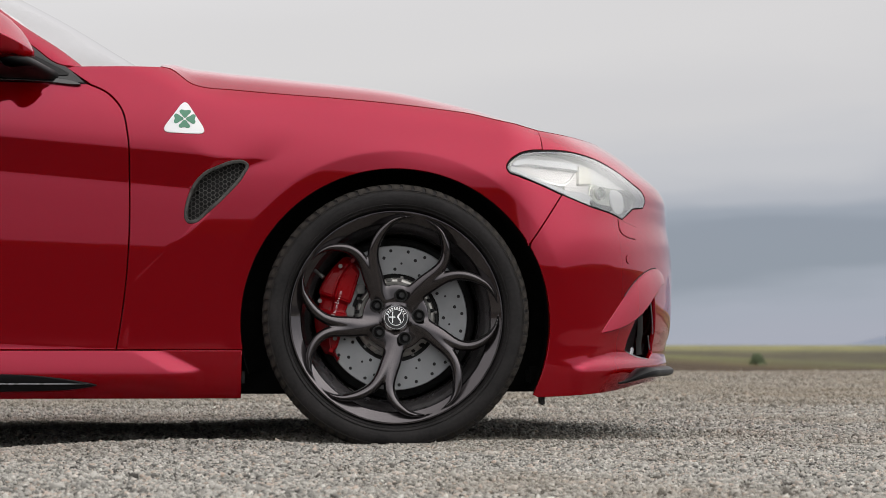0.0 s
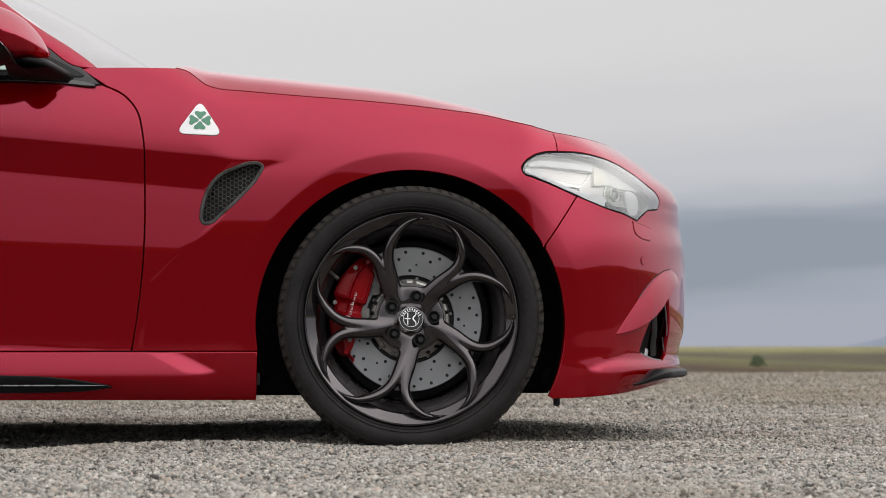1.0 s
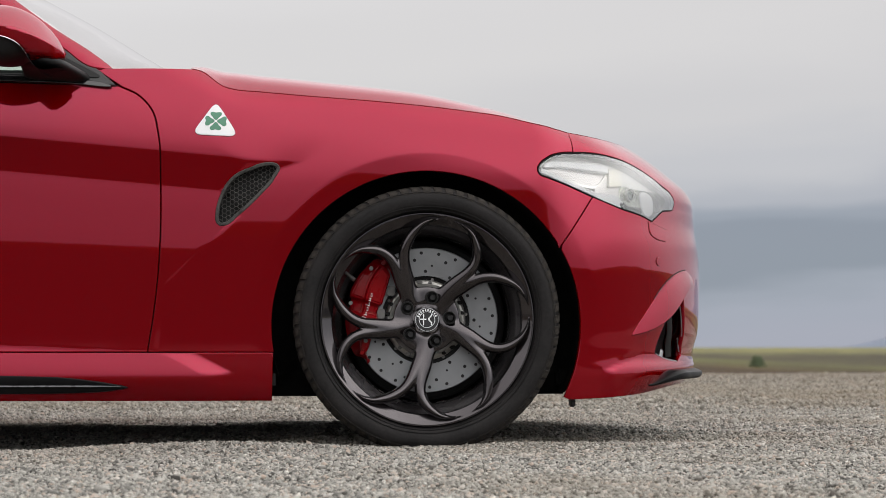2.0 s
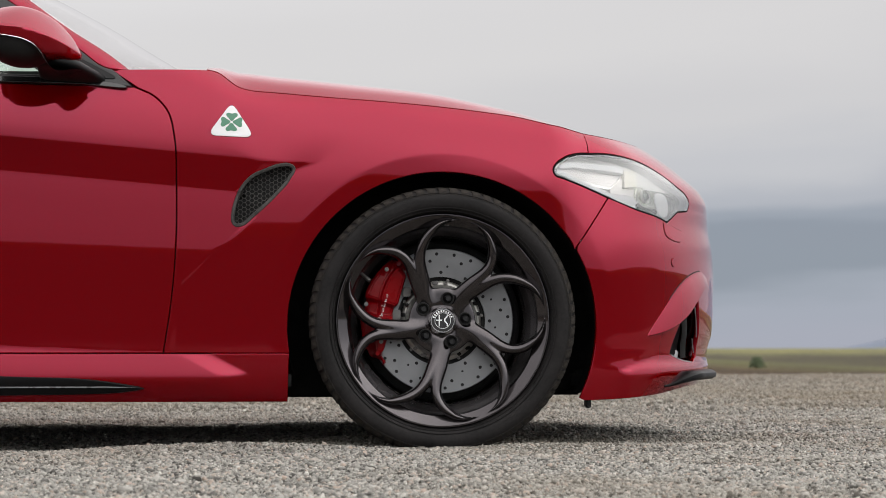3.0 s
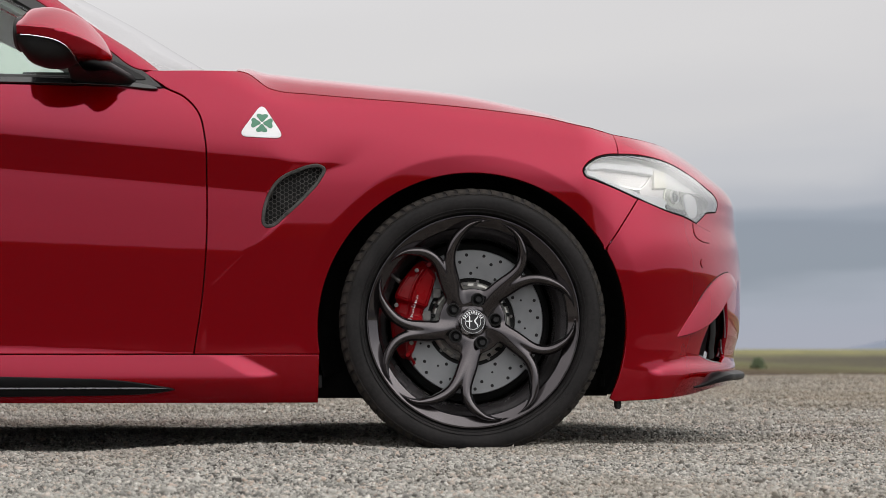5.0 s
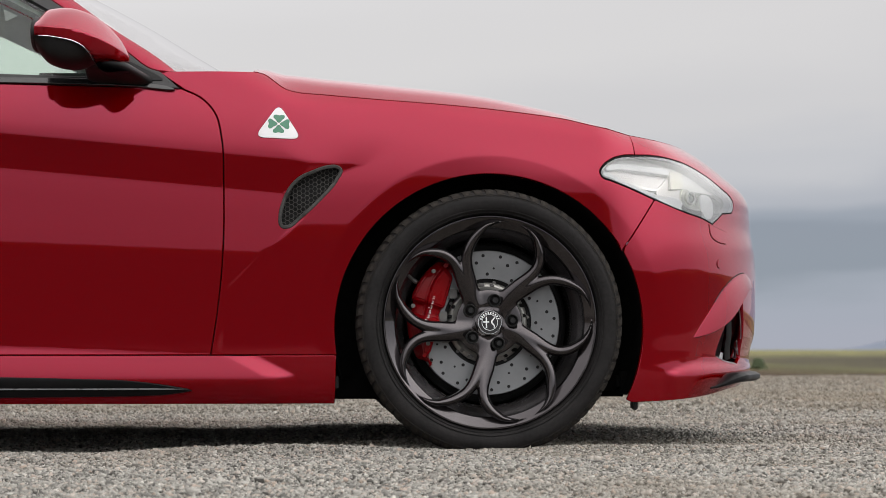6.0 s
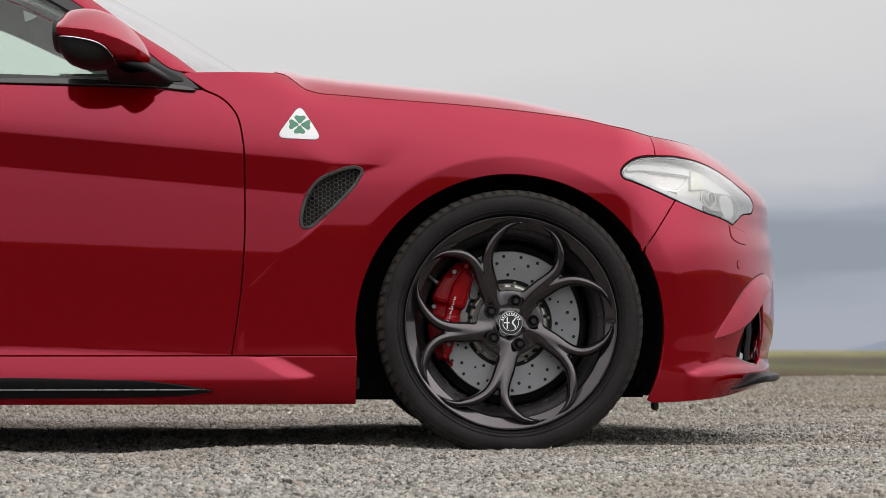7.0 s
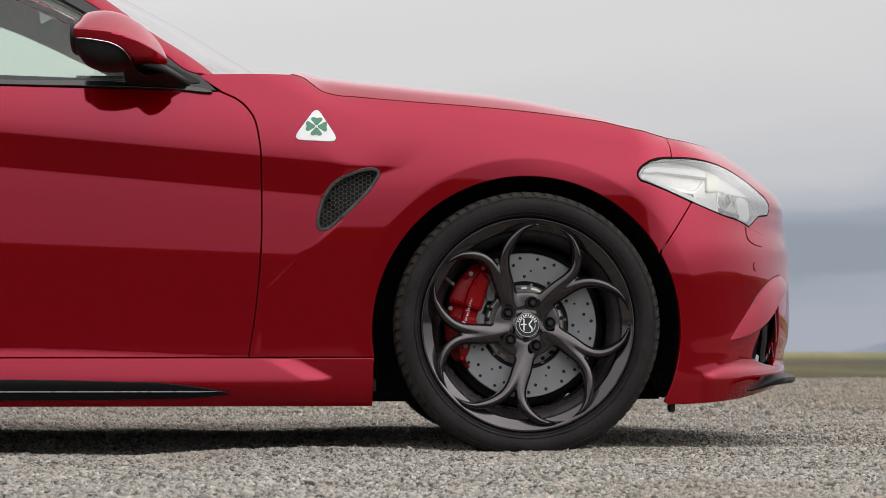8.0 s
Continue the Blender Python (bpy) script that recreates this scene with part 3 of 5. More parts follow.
def stones(name, x0, x1, y0, y1, step, size, label, cut=20):
    """Crushed chips lying side by side, each turned and broken its own way."""
    rng = np.random.default_rng(int(1000 * size) + 7)
    gx, gy = np.meshgrid(np.arange(x0, x1, step), np.arange(y0, y1, step))
    px = gx.ravel() + rng.uniform(-.5, .5, gx.size) * step
    py = gy.ravel() + rng.uniform(-.5, .5, gx.size) * step
    n = len(px)
    g = (1 + 5 ** .5) / 2
    ico = np.array([(-1, g, 0), (1, g, 0), (-1, -g, 0), (1, -g, 0), (0, -1, g), (0, 1, g), (0, -1, -g), (0, 1, -g), (g, 0, -1), (g, 0, 1), (-g, 0, -1), (-g, 0, 1)]) / 1.9
    tri = np.array([(0, 11, 5), (0, 5, 1), (0, 1, 7), (0, 7, 10), (0, 10, 11), (1, 5, 9), (5, 11, 4), (11, 10, 2), (10, 7, 6), (7, 1, 8),
                    (3, 9, 4), (3, 4, 2), (3, 2, 6), (3, 6, 8), (3, 8, 9), (4, 9, 5), (2, 4, 11), (6, 2, 10), (8, 6, 7), (9, 8, 1)])
    if cut == 8:
        ico = np.array([(1, 0, 0), (-1, 0, 0), (0, 1, 0), (0, -1, 0), (0, 0, 1), (0, 0, -1)]) * 1.25
        tri = np.array([(0, 2, 4), (2, 1, 4), (1, 3, 4), (3, 0, 4), (2, 0, 5), (1, 2, 5), (3, 1, 5), (0, 3, 5)])
    corners = len(ico)
    q = rng.normal(size=(n, 4))
    q /= np.linalg.norm(q, axis=1)[:, None]
    w, a, b, c = q.T
    R = np.stack([1 - 2 * (b * b + c * c), 2 * (a * b - c * w), 2 * (a * c + b * w), 2 * (a * b + c * w), 1 - 2 * (a * a + c * c), 2 * (b * c - a * w),
                  2 * (a * c - b * w), 2 * (b * c + a * w), 1 - 2 * (a * a + b * b)], -1).reshape(n, 3, 3)
    s = size / 2 * rng.lognormal(0, .33, n)
    shape = ico[None] * rng.uniform(.55, 1.2, (n, 1, 3)) * rng.uniform(.78, 1.22, (n, corners, 1))
    v = np.einsum("nij,nkj->nki", R, shape) * s[:, None, None]
    v[:, :, 2] *= .8
    pz = height(px, py) + rng.uniform(-.4, .5, n) * size + .004 * np.sin(px * 9 + 1.3 * np.sin(py * 7)) * np.cos(py * 8)
    v += np.stack([px, py, pz], -1)[:, None]
    me = bpy.data.meshes.new(name)
    nv, nf = n * corners, n * len(tri)
    f = (tri[None] + corners * np.arange(n)[:, None, None]).reshape(-1)
    me.vertices.add(nv)
    me.vertices.foreach_set("co", v.reshape(-1))
    me.loops.add(nf * 3)
    me.loops.foreach_set("vertex_index", f.astype(np.int32))
    me.polygons.add(nf)
    me.polygons.foreach_set("loop_start", (np.arange(nf) * 3).astype(np.int32))
    me.update(calc_edges=True)
    me.materials.append(STONE)
    return tagged(new(name, me), label, "gravel", kind="stuff")


stones("gravel_chips", -1.38, 1.27, -3.12, -.70, .0066, .0075, "sharp pale grey crushed granite chips lying loose", 8)
stones("gravel_chips", -1.85, 1.80, -.70, 2.2, .0092, .0080, "pale grey granite chips lying loose beyond the car", 8)
stones("gravel_chips", -2.5, 2.8, 2.2, 7.5, .0205, .0115, "pale granite chips towards the lot's rim", 8)
stones("gravel_chips", -4.0, 4.3, 7.5, 11.6, .034, .013, "brownish granite chips along the lot's rim", 8)


# ---- far things ----
def bush(x, y):
    """A low gorse-like bush: a few stems under a ragged crown of small leaves."""
    z = float(height(np.array(x), np.array(y)))
    rng = random.Random(4)
    ob = new("bush")
    ob.matrix_world = Matrix.Translation((x, y, z - .05)) @ Matrix.Scale(1.3, 4)
    tagged(ob, "small dark green bush on the open moor", "bush")
    bm = bmesh.new()
    for i in range(7):
        a = i * .9
        top = Vector((.35 * math.cos(a), .35 * math.sin(a), .6 + .2 * rng.random()))
        sweep(bm, [(0, 0, 0), top * .5 + Vector((0, 0, .08)), top], [.06, .04, .02], [.06, .04, .02], up=(.1, .2, 1), sides=6)
    part("stems", bm, material("bush_wood", (.10, .075, .05), .9, vary=.3), ob)
    bm = bmesh.new()
    for i in range(900):
        a, h = rng.uniform(0, 6.283), rng.random() ** .7
        r = (.60 - .36 * h) * rng.random() ** .4 * (1 + .25 * math.sin(3 * a + 1))
        c = Vector((r * math.cos(a) * 1.2, r * math.sin(a), .12 + .85 * h))
        m = Matrix.Translation(c) @ Euler((rng.uniform(0, 6), rng.uniform(0, 6), rng.uniform(0, 6))).to_matrix().to_4x4() @ Matrix.Diagonal((.10, .05, .02, 1))
        bmesh.ops.create_icosphere(bm, subdivisions=1, radius=1, matrix=m)
    part("crown", bm, material("bush_leaves", (.085, .115, .062), .8, vary=.3, scale=3, other=(.13, .165, .085)), ob)


bush(33.8, 250.0)
hx, hy = np.meshgrid(np.linspace(-1, 1, 60), np.linspace(-1, 1, 24))
rise_z = np.clip(1 - hx ** 2, 0, 1) ** 1.3 * np.clip(1 - hy ** 2, 0, 1) * (1 + .12 * np.sin(hx * 9) + .08 * np.sin(hx * 23 + 1))
# distance haze is put into the hill's blue-grey base colour
far_hill = sheet("backdrop", np.stack([800 + 410 * hx, 2450 + 260 * hy, -9 + 66 * rise_z], -1), material("haze_tinted_heath", (.13, .155, .205), .95, vary=.2, scale=.02), None)
tagged(far_hill, "distant hill beyond the moor, coloured blue-grey for haze", "hill", kind="structure")

# ---- the car ----
car = new("car")
YAW = 3.0
car.matrix_world = pose(0, -.85, 0, 0, 0, YAW) @ pose(0, .85, 0)
tagged(car, "glossy dark red metallic sports saloon parked on gravel", "car")


def along(x, z):
    """The skin's u at the place x, z of the side."""
    lo, hi = -1.0, K_NOSE * math.pi / 2
    if x <= 0:
        return x
    for _ in range(40):
        mid = (lo + hi) / 2
        lo, hi = (mid, hi) if skin(mid, z)[0] < x else (lo, mid)
    return lo


def arc(cx, r, a0, a1, n):
    a = np.radians(np.linspace(a0, a1, n))
    return [(along(cx + r * math.cos(k), ARCH_Z + r * math.sin(k)), ARCH_Z + r * math.sin(k)) for k in a]


# dark inner shell that closes the gaps behind the panels
uu = np.concatenate([np.arange(-4.09, -.40, .06), np.arange(-.40, 1.1, .03)])
zz = np.arange(.15, .90, .03)
U, Z = np.meshgrid(uu, zz)
shell = skin(U, Z)
shell_n = normals_of(skin, np.stack([U.ravel(), Z.ravel()], -1)).reshape(shell.shape)
shell = shell - shell_n * .022
hole = np.minimum(np.hypot(shell[..., 0] - AXLE, Z - ARCH_Z), np.hypot(shell[..., 0] - REAR, Z - ARCH_Z))
sv, sf = shell.reshape(-1, 3), []
for i in range(len(zz) - 1):
    for j in range(len(uu) - 1):
        if min(hole[i, j], hole[i + 1, j], hole[i, j + 1], hole[i + 1, j + 1]) > ARCH_R + .004:
            k = i * len(uu) + j
            if uu[j] > .24 or (uu[j] > -.56 and zz[i] > .73) or (-.56 < uu[j] < -.33 and .50 < zz[i] < .72):
                continue
            sf.append((k, k + 1, k + 1 + len(uu), k + len(uu)))
both = np.concatenate([sv, flip_y(sv)])
mesh_ob("inner_shell", both, sf + [tuple(len(sv) + k for k in f[::-1]) for f in sf], DARK, car)

# front fender: sill joint, door gap, cowl, hood gap, lamp, bumper gap, arch
FENDER_TOP = [(-.815, .929, 1), (-.580, .933, 1), (-.555, .928), (-.522, .904), (-.503, .890), (-.476, .882), (-.414, .877), (-.295, .867), (-0.138, 0.856), (0.003, 0.844), (0.1, 0.833), (0.187, 0.821), (0.268, 0.802), (0.406, 0.783, 1)]
DOOR_FRONT = [(-.682, .233, 1), (-.667, .329), (-.653, .472), (-.651, .651), (-.656, .761), (-.673, .825), (-.704, .860), (-.755, .885, 1)]
LAMP_BACK = [(0.394, 0.73, 1), (0.341, 0.726), (0.299, 0.714), (0.28, 0.699), (0.273, 0.685), (0.278, 0.672), (0.301, 0.663), (0.344, 0.649), (0.423, 0.618, 1)]
LAMP_FRONT = [(0.423, 0.618, 1), (0.519, 0.588), (0.577, 0.576), (0.617, 0.563, 1), (0.667, 0.593, 1), (0.717, 0.598, 1), (0.732, 0.62), (0.721, 0.64), (0.686, 0.66), (0.644, 0.692), (0.591, 0.714), (0.528, 0.726), (0.462, 0.731), (0.394, 0.73, 1)]
LAMP_LINE = [p[:2] for p in LAMP_BACK[:1]] + LAMP_BACK[1:-1] + [LAMP_FRONT[0][:2]] + LAMP_FRONT[1:-1]
NOSE_GAP = [(0.406, 0.783, 1), (0.404, 0.761), (0.394, 0.73, 1)]
WING_JOINT = [(0.423, 0.618, 1), (0.38, 0.559), (0.351, 0.52), (0.328, 0.49, 1)]
VENT = [(-.365, .689), (-.376, .695), (-.399, .694), (-.434, .682), (-.469, .665), (-.492, .640), (-.507, .607), (-.515, .569), (-.514, .552), (-.506, .544), (-.493, .545), (-.462, .569), (-.407, .621), (-.375, .660)]
fender_line = np.concatenate([
    spline(DOOR_FRONT, closed=False)[:-1], spline(FENDER_TOP, closed=False), spline(NOSE_GAP, closed=False)[1:-1],
    spline(LAMP_BACK, .006, closed=False), spline(WING_JOINT, closed=False)[1:],
    np.array(arc(AXLE, ARCH_R, 30.2, 189.9, 70)), spline([(-.3735, .233, 1), (-.682, .233, 1)], closed=False)[1:-1]])
fender = panel("front_fender", fender_line, skin, PAINT, car, holes=[spline(VENT, .006)], deep=.03, gap=.0032, step=.0055, rings=(AXLE, ARCH_Z, ARCH_R, ARCH_R + .060), shear=.087)

# front door
door_line = np.concatenate([
    spline(DOOR_FRONT, closed=False), spline([(-.755, .885, 1), (-.889, .8885), (-1.286, .8965), (-1.80, .911, 1)], closed=False)[1:],
    spline([(-1.80, .911, 1), (-1.80, .233, 1)], closed=False)[1:], spline([(-1.80, .233, 1), (-.682, .233, 1)], closed=False)[1:-1]])
door = panel("front_door", door_line, skin, PAINT, car, step=.007, shear=.087, gap=.0032)
rear_door_line = np.concatenate([
    spline([(-1.80, .233, 1), (-1.80, .911, 1), (-2.30, .927), (-2.72, .942, 1)], .02, closed=False),
    spline([(-2.72, .942, 1), (-2.62, .70), (-2.44, .54, 1)], .02, closed=False)[1:],
    np.array(arc(REAR, ARCH_R + .012, 40, -8, 24)), spline([(-2.43, .233, 1), (-1.80, .233, 1)], .02, closed=False)[1:-1]])
panel("rear_door", rear_door_line, skin, PAINT, car, step=.03)
quarter_line = np.concatenate([
    spline([(-2.44, .54, 1), (-2.62, .70), (-2.72, .942, 1), (-3.0, .955), (-4.09, .95, 1), (-4.09, .16, 1), (-3.3, .16, 1)], .03, closed=False),
    np.array(arc(REAR, ARCH_R, 201, 42, 60))])
panel("rear_quarter_panel", quarter_line, skin, PAINT, car, step=.035, gap=.002)


# sill skirt: a ledge that catches the sky, then tucked under
SILL = section([.10, .128, .150, .168, .178, .190, .236], [-40, -34, -26, -14, 6, 8, 9.5], .19, .8865)
SILL_END = section([.10, .128, .150, .175, .200, .236], [-38, -28, -16, -8, -5, -4], .236, .868)


def sill_skin(u, z):
    u, z = np.asarray(u, float), np.asarray(z, float)
    k = smooth(-.055, .035, u + .535 + 1.9 * (np.maximum(z, .182) - .20))
    out = SILL(z) + (SILL_END(z) - SILL(z)) * k
    return np.stack([u + 0 * z, -out + 0 * u, z + 0 * u], -1)


sill_line = spline([(-.380, .114, 1), (-.377, .2315, 1), (-2.43, .2315, 1), (-2.42, .114, 1)], .012)
sill = panel("side_sill", sill_line, sill_skin, PAINT, car, gap=.0012, step=.006, deep=.03)
blade_line = spline([(-.728, .1490, 1), (-.80, .161), (-.88, .170), (-1.0, .174), (-2.2, .174, 1), (-2.2, .136, 1), (-1.0, .136), (-.86, .138), (-.79, .141)], .012)
blade = panel("sill_blade", blade_line, sill_skin, SILL_BLACK, car, gap=0, step=.012, lift=.006, deep=.02, label="satin black sill insert")

for s in (1, -1):
    us = np.linspace(-2.15, -.745, 60)
    zs = .151 + 0 * us
    p = sill_skin(us, zs) + np.array((0, -.0075, 0))
    p[:, 1] *= s
    bm = bmesh.new()
    sweep(bm, [tuple(q) for q in p], list(.0030 * smooth(-.74, -.82, us) + .0006), [.003] * 60, up=(0, -s, 0), sides=8)
    part("blade_edge", bm, EDGE, blade)

# bumper and nose
INTAKE = [(0.632, 0.231, 1), (0.644, 0.275), (0.67, 0.318), (0.714, 0.358, 1), (0.743, 0.379), (0.758, 0.339), (0.768, 0.28), (0.775, 0.224, 1), (0.747, 0.209, 1), (0.671, 0.22)]
END = K_NOSE * math.pi / 2 - .0005
bumper_line = np.concatenate([
    spline(LAMP_FRONT, .006, closed=False), spline(NOSE_GAP[::-1], closed=False)[1:],
    spline([(0.406, 0.783, 1), (.60, .772), (END, .765, 1)], closed=False)[1:],
    spline([(END, .765, 1), (END, .14, 1)], closed=False)[1:-1],
    spline([(END, .14, 1), (.74, .142), (.62, .128), (.50, .120), (.362, .116, 1)], closed=False),
    np.array(arc(AXLE, ARCH_R, -27.5, 29.6, 28)), spline(WING_JOINT[::-1], closed=False)[1:-1]])
bumper = panel("front_bumper", bumper_line, skin, PAINT, car, holes=[spline(INTAKE, .006)], step=.008, deep=.008)


# hood: from the fender gap and the nose gap up to a gentle crown
side_edge = spline(FENDER_TOP[1:], .012, closed=False)
nose_edge = spline([(0.406, 0.783, 1), (.60, .772), (END, .765, 1)], .012, closed=False)[1:]
edge_uv = np.concatenate([side_edge, nose_edge])
edge_p = skin(edge_uv[:, 0], edge_uv[:, 1])
edge_p[:, 1] += .0045 * smooth(.0, -.3, edge_p[:, 1])
cross = 1 - (1 - np.linspace(0, 1, 40)) ** 1.6
cross = np.concatenate([cross, 2 - cross[::-1][1:]])
HOOD_RISE = curve([-.60, -.55, -.50, -.40, -.20, 0, .20, .36, .55], [.018, .038, .070, .074, .069, .060, .034, .014, .0])
hood_grid = []
for p in edge_p:
    w = abs(p[1])
    rise = .88 * float(HOOD_RISE(p[0])) * float(smooth(0, .6, w))
    k = np.minimum(cross, 2 - cross)
    hood_grid.append(np.stack([p[0] + 0 * k, -w + w * cross, p[2] + rise * (1 - (1 - k) ** 9)], -1))
hood = sheet("hood", hood_grid, PAINT, car)
low_edge = edge_p + np.array((0, .004, -.03))
sheet("hood_edge", [np.stack([edge_p, low_edge], 1)[i] for i in range(len(edge_p))], PAINT, hood)

# wheel arch liners
for cx in (AXLE, REAR):
    for s in (-1, 1):
        a = np.radians(np.linspace(-27, 199, 50))
        prof = [(ARCH_R + .003, -.862), (ARCH_R + .004, -.850), (ARCH_R + .006, -.62), (ARCH_R - .05, -.58), (.05, -.575)]
        g = [[(cx + r * math.cos(k), -s * (max(y, -.845) if math.sin(k) < -.10 else y), max(.134, ARCH_Z + r * math.sin(k))) for r, y in prof] for k in a]
        sheet("wheel_arch_liner", g, LINER, car)

# underbody
bm = bmesh.new()
box(bm, (-1.45, 0, .165), (3.9, 1.10, .05), .01)
box(bm, (-1.42, 0, .15), (2.0, 1.66, .05), .01)
box(bm, (.46, 0, .165), (.24, 1.30, .05), .01)
for s in (-1, 1):
    box(bm, (-.33, s * .57, .225), (.22, .03, .21), .005)
    box(bm, (.30, s * .57, .225), (.14, .03, .20), .005)
    box(bm, (-.43, s * .69, .22), (.03, .18, .19), .004)
part("underbody", bm, LINER, car)
for s in (-1, 1):
    bm = bmesh.new()
    box(bm, (.364, s * .80, .114), (.010, .07, .034), .003)
    part("air_deflector", bm, BLACK, car, "small black rubber flap behind the bumper")


# ---- wheels ----
def polar(r, deg, y):
    return (r * math.cos(radians(deg)), y, r * math.sin(radians(deg)))


def make_spokes(rim):
    """Five cast spokes, each splitting into a long curl one way and a short one the other, run together at the hub."""
    step, edge = .0018, .2570
    ax = np.arange(-.262, .262 + step, step)
    X, Zg = np.meshgrid(ax, ax, indexing="ij")
    R = np.hypot(X, Zg)
    long_arm = ([.020, .075, .108, .135, .160, .182, .204, .225, .240, .2480, .2530], [0, -5, -9.5, -12.5, -15.5, -19, -24, -30, -35.5, -41, -47])
    short_arm = ([.020, .075, .108, .135, .160, .182, .204, .225, .240, .2480, .2530], [0, 1.0, -2.6, -4.9, -5.6, -4.6, -1.4, 4.0, 9.5, 15, 21])
    tops = []
    for rr, dd in (long_arm, short_arm):
        rs = np.interp(np.linspace(0, len(rr) - 1, 60), range(len(rr)), rr)
        da = curve(rr, dd)(rs)
        k = np.linspace(0, 1, 60)
        half = .0134 + .017 * np.exp(-(rs / .066) ** 2) + .0050 * np.exp(-((rs - .115) / .04) ** 2) - .0100 * smooth(.56, 1, k)
        for i in range(5):
            an = np.radians(270 + 72 * i + da)
            px, pz = rs * np.cos(an), rs * np.sin(an)
            best = np.full(X.shape, -9.0)
            for j in range(59):
                ex, ez = px[j + 1] - px[j], pz[j + 1] - pz[j]
                t = np.clip(((X - px[j]) * ex + (Zg - pz[j]) * ez) / (ex * ex + ez * ez), 0, 1)
                d = np.hypot(X - px[j] - t * ex, Zg - pz[j] - t * ez)
                best = np.maximum(best, 1 - (d / (half[j] + (half[j + 1] - half[j]) * t)) ** 2)
            tops.append(best)
    tops.append(1.25 - (R / .076) ** 2)
    tops = np.array(tops)
    sharp = 4.6
    form = np.log(np.exp(np.maximum(tops, -6) * sharp).sum(0)) / sharp - .10
    form = np.minimum(form, (edge - R) / .012)
    # the face: dished towards the hub, each arm rounded, a boss at the middle
    level = -.0275 + .034 * (1 - smooth(.02, .245, R)) + .10 * .015 * np.log1p(np.exp((.085 - R) / .015))
    face = level - .0165 * (.66 * np.sqrt(np.clip(form, 0, 1.15)) + .34 * (1 - np.sqrt(np.clip(1 - form / 1.15, 0, 1)))) * (1 - .35 * smooth(.05, .02, R)) + .008
    gx, gz = np.gradient(face, step)
    nor = np.stack([gx, -np.ones_like(gx), gz], -1)
    nor /= np.linalg.norm(nor, axis=-1)[..., None]
    sector = np.floor(((np.degrees(np.arctan2(Zg, X)) - 270 + 36 + 6 + 720) % 360) / 72).astype(int)
    inside_c = (form > 0)
    lists = [([], [], [], {}) for _ in range(5)]
    n = len(ax)

    def corner(store, i, j):
        V, N, _, keys = store
        if (i, j) not in keys:
            keys[i, j] = len(V)
            V.append((ax[i], face[i, j], ax[j]))
            N.append(nor[i, j])
        return keys[i, j]

    def cut(store, a, b):
        V, N, _, keys = store
        key = (min(a, b), max(a, b))
        if key not in keys:
            fa, fb = form[a], form[b]
            t = fa / (fa - fb)
            hi = a if fa > 0 else b
            keys[key] = len(V)
            V.append((ax[a[0]] + (ax[b[0]] - ax[a[0]]) * t, level[hi] + .008, ax[a[1]] + (ax[b[1]] - ax[a[1]]) * t))
            N.append(None)
        return keys[key]

    busy = np.argwhere(inside_c[:-1, :-1] | inside_c[1:, :-1] | inside_c[:-1, 1:] | inside_c[1:, 1:])
    for i, j in busy:
        store = lists[sector[i, j]]
        ring = [(i, j), (i + 1, j), (i + 1, j + 1), (i, j + 1)]
        if all(inside_c[c] for c in ring):
            store[2].append([corner(store, *c) for c in ring])
            continue
        poly, walls = [], []
        for a, b in zip(ring, ring[1:] + ring[:1]):
            if inside_c[a]:
                poly.append(corner(store, *a))
            if inside_c[a] != inside_c[b]:
                poly.append(cut(store, a, b))
                walls.append(poly[-1])
        if len(poly) > 2:
            store[2].append(poly)
            if len(walls) == 2:
                store[2].append(("wall", walls[0], walls[1], (i, j)))
    for V, N, Fs, _ in lists:
        faces, backs = [], {}
        for f in Fs:
            if f[0] != "wall":
                faces.append(tuple(f))
                continue
            _, a, b, c = f
            for v in (a, b):
                if v not in backs:
                    x, y, z = V[v]
                    backs[v] = (len(V), len(V) + 1)
                    V.extend([(x, y + .004, z), (x, y + .034, z)])
                    N.extend([None, None])
            faces.append((a, b, backs[b][0], backs[a][0]))
            faces.append((backs[a][0], backs[b][0], backs[b][1], backs[a][1]))
        bm = bmesh.new()
        vs = [bm.verts.new(v) for v in V]
        for f in faces:
            try:
                bm.faces.new([vs[q] for q in f])
            except ValueError:
                pass
        part("spoke", bm, ALLOY, rim)


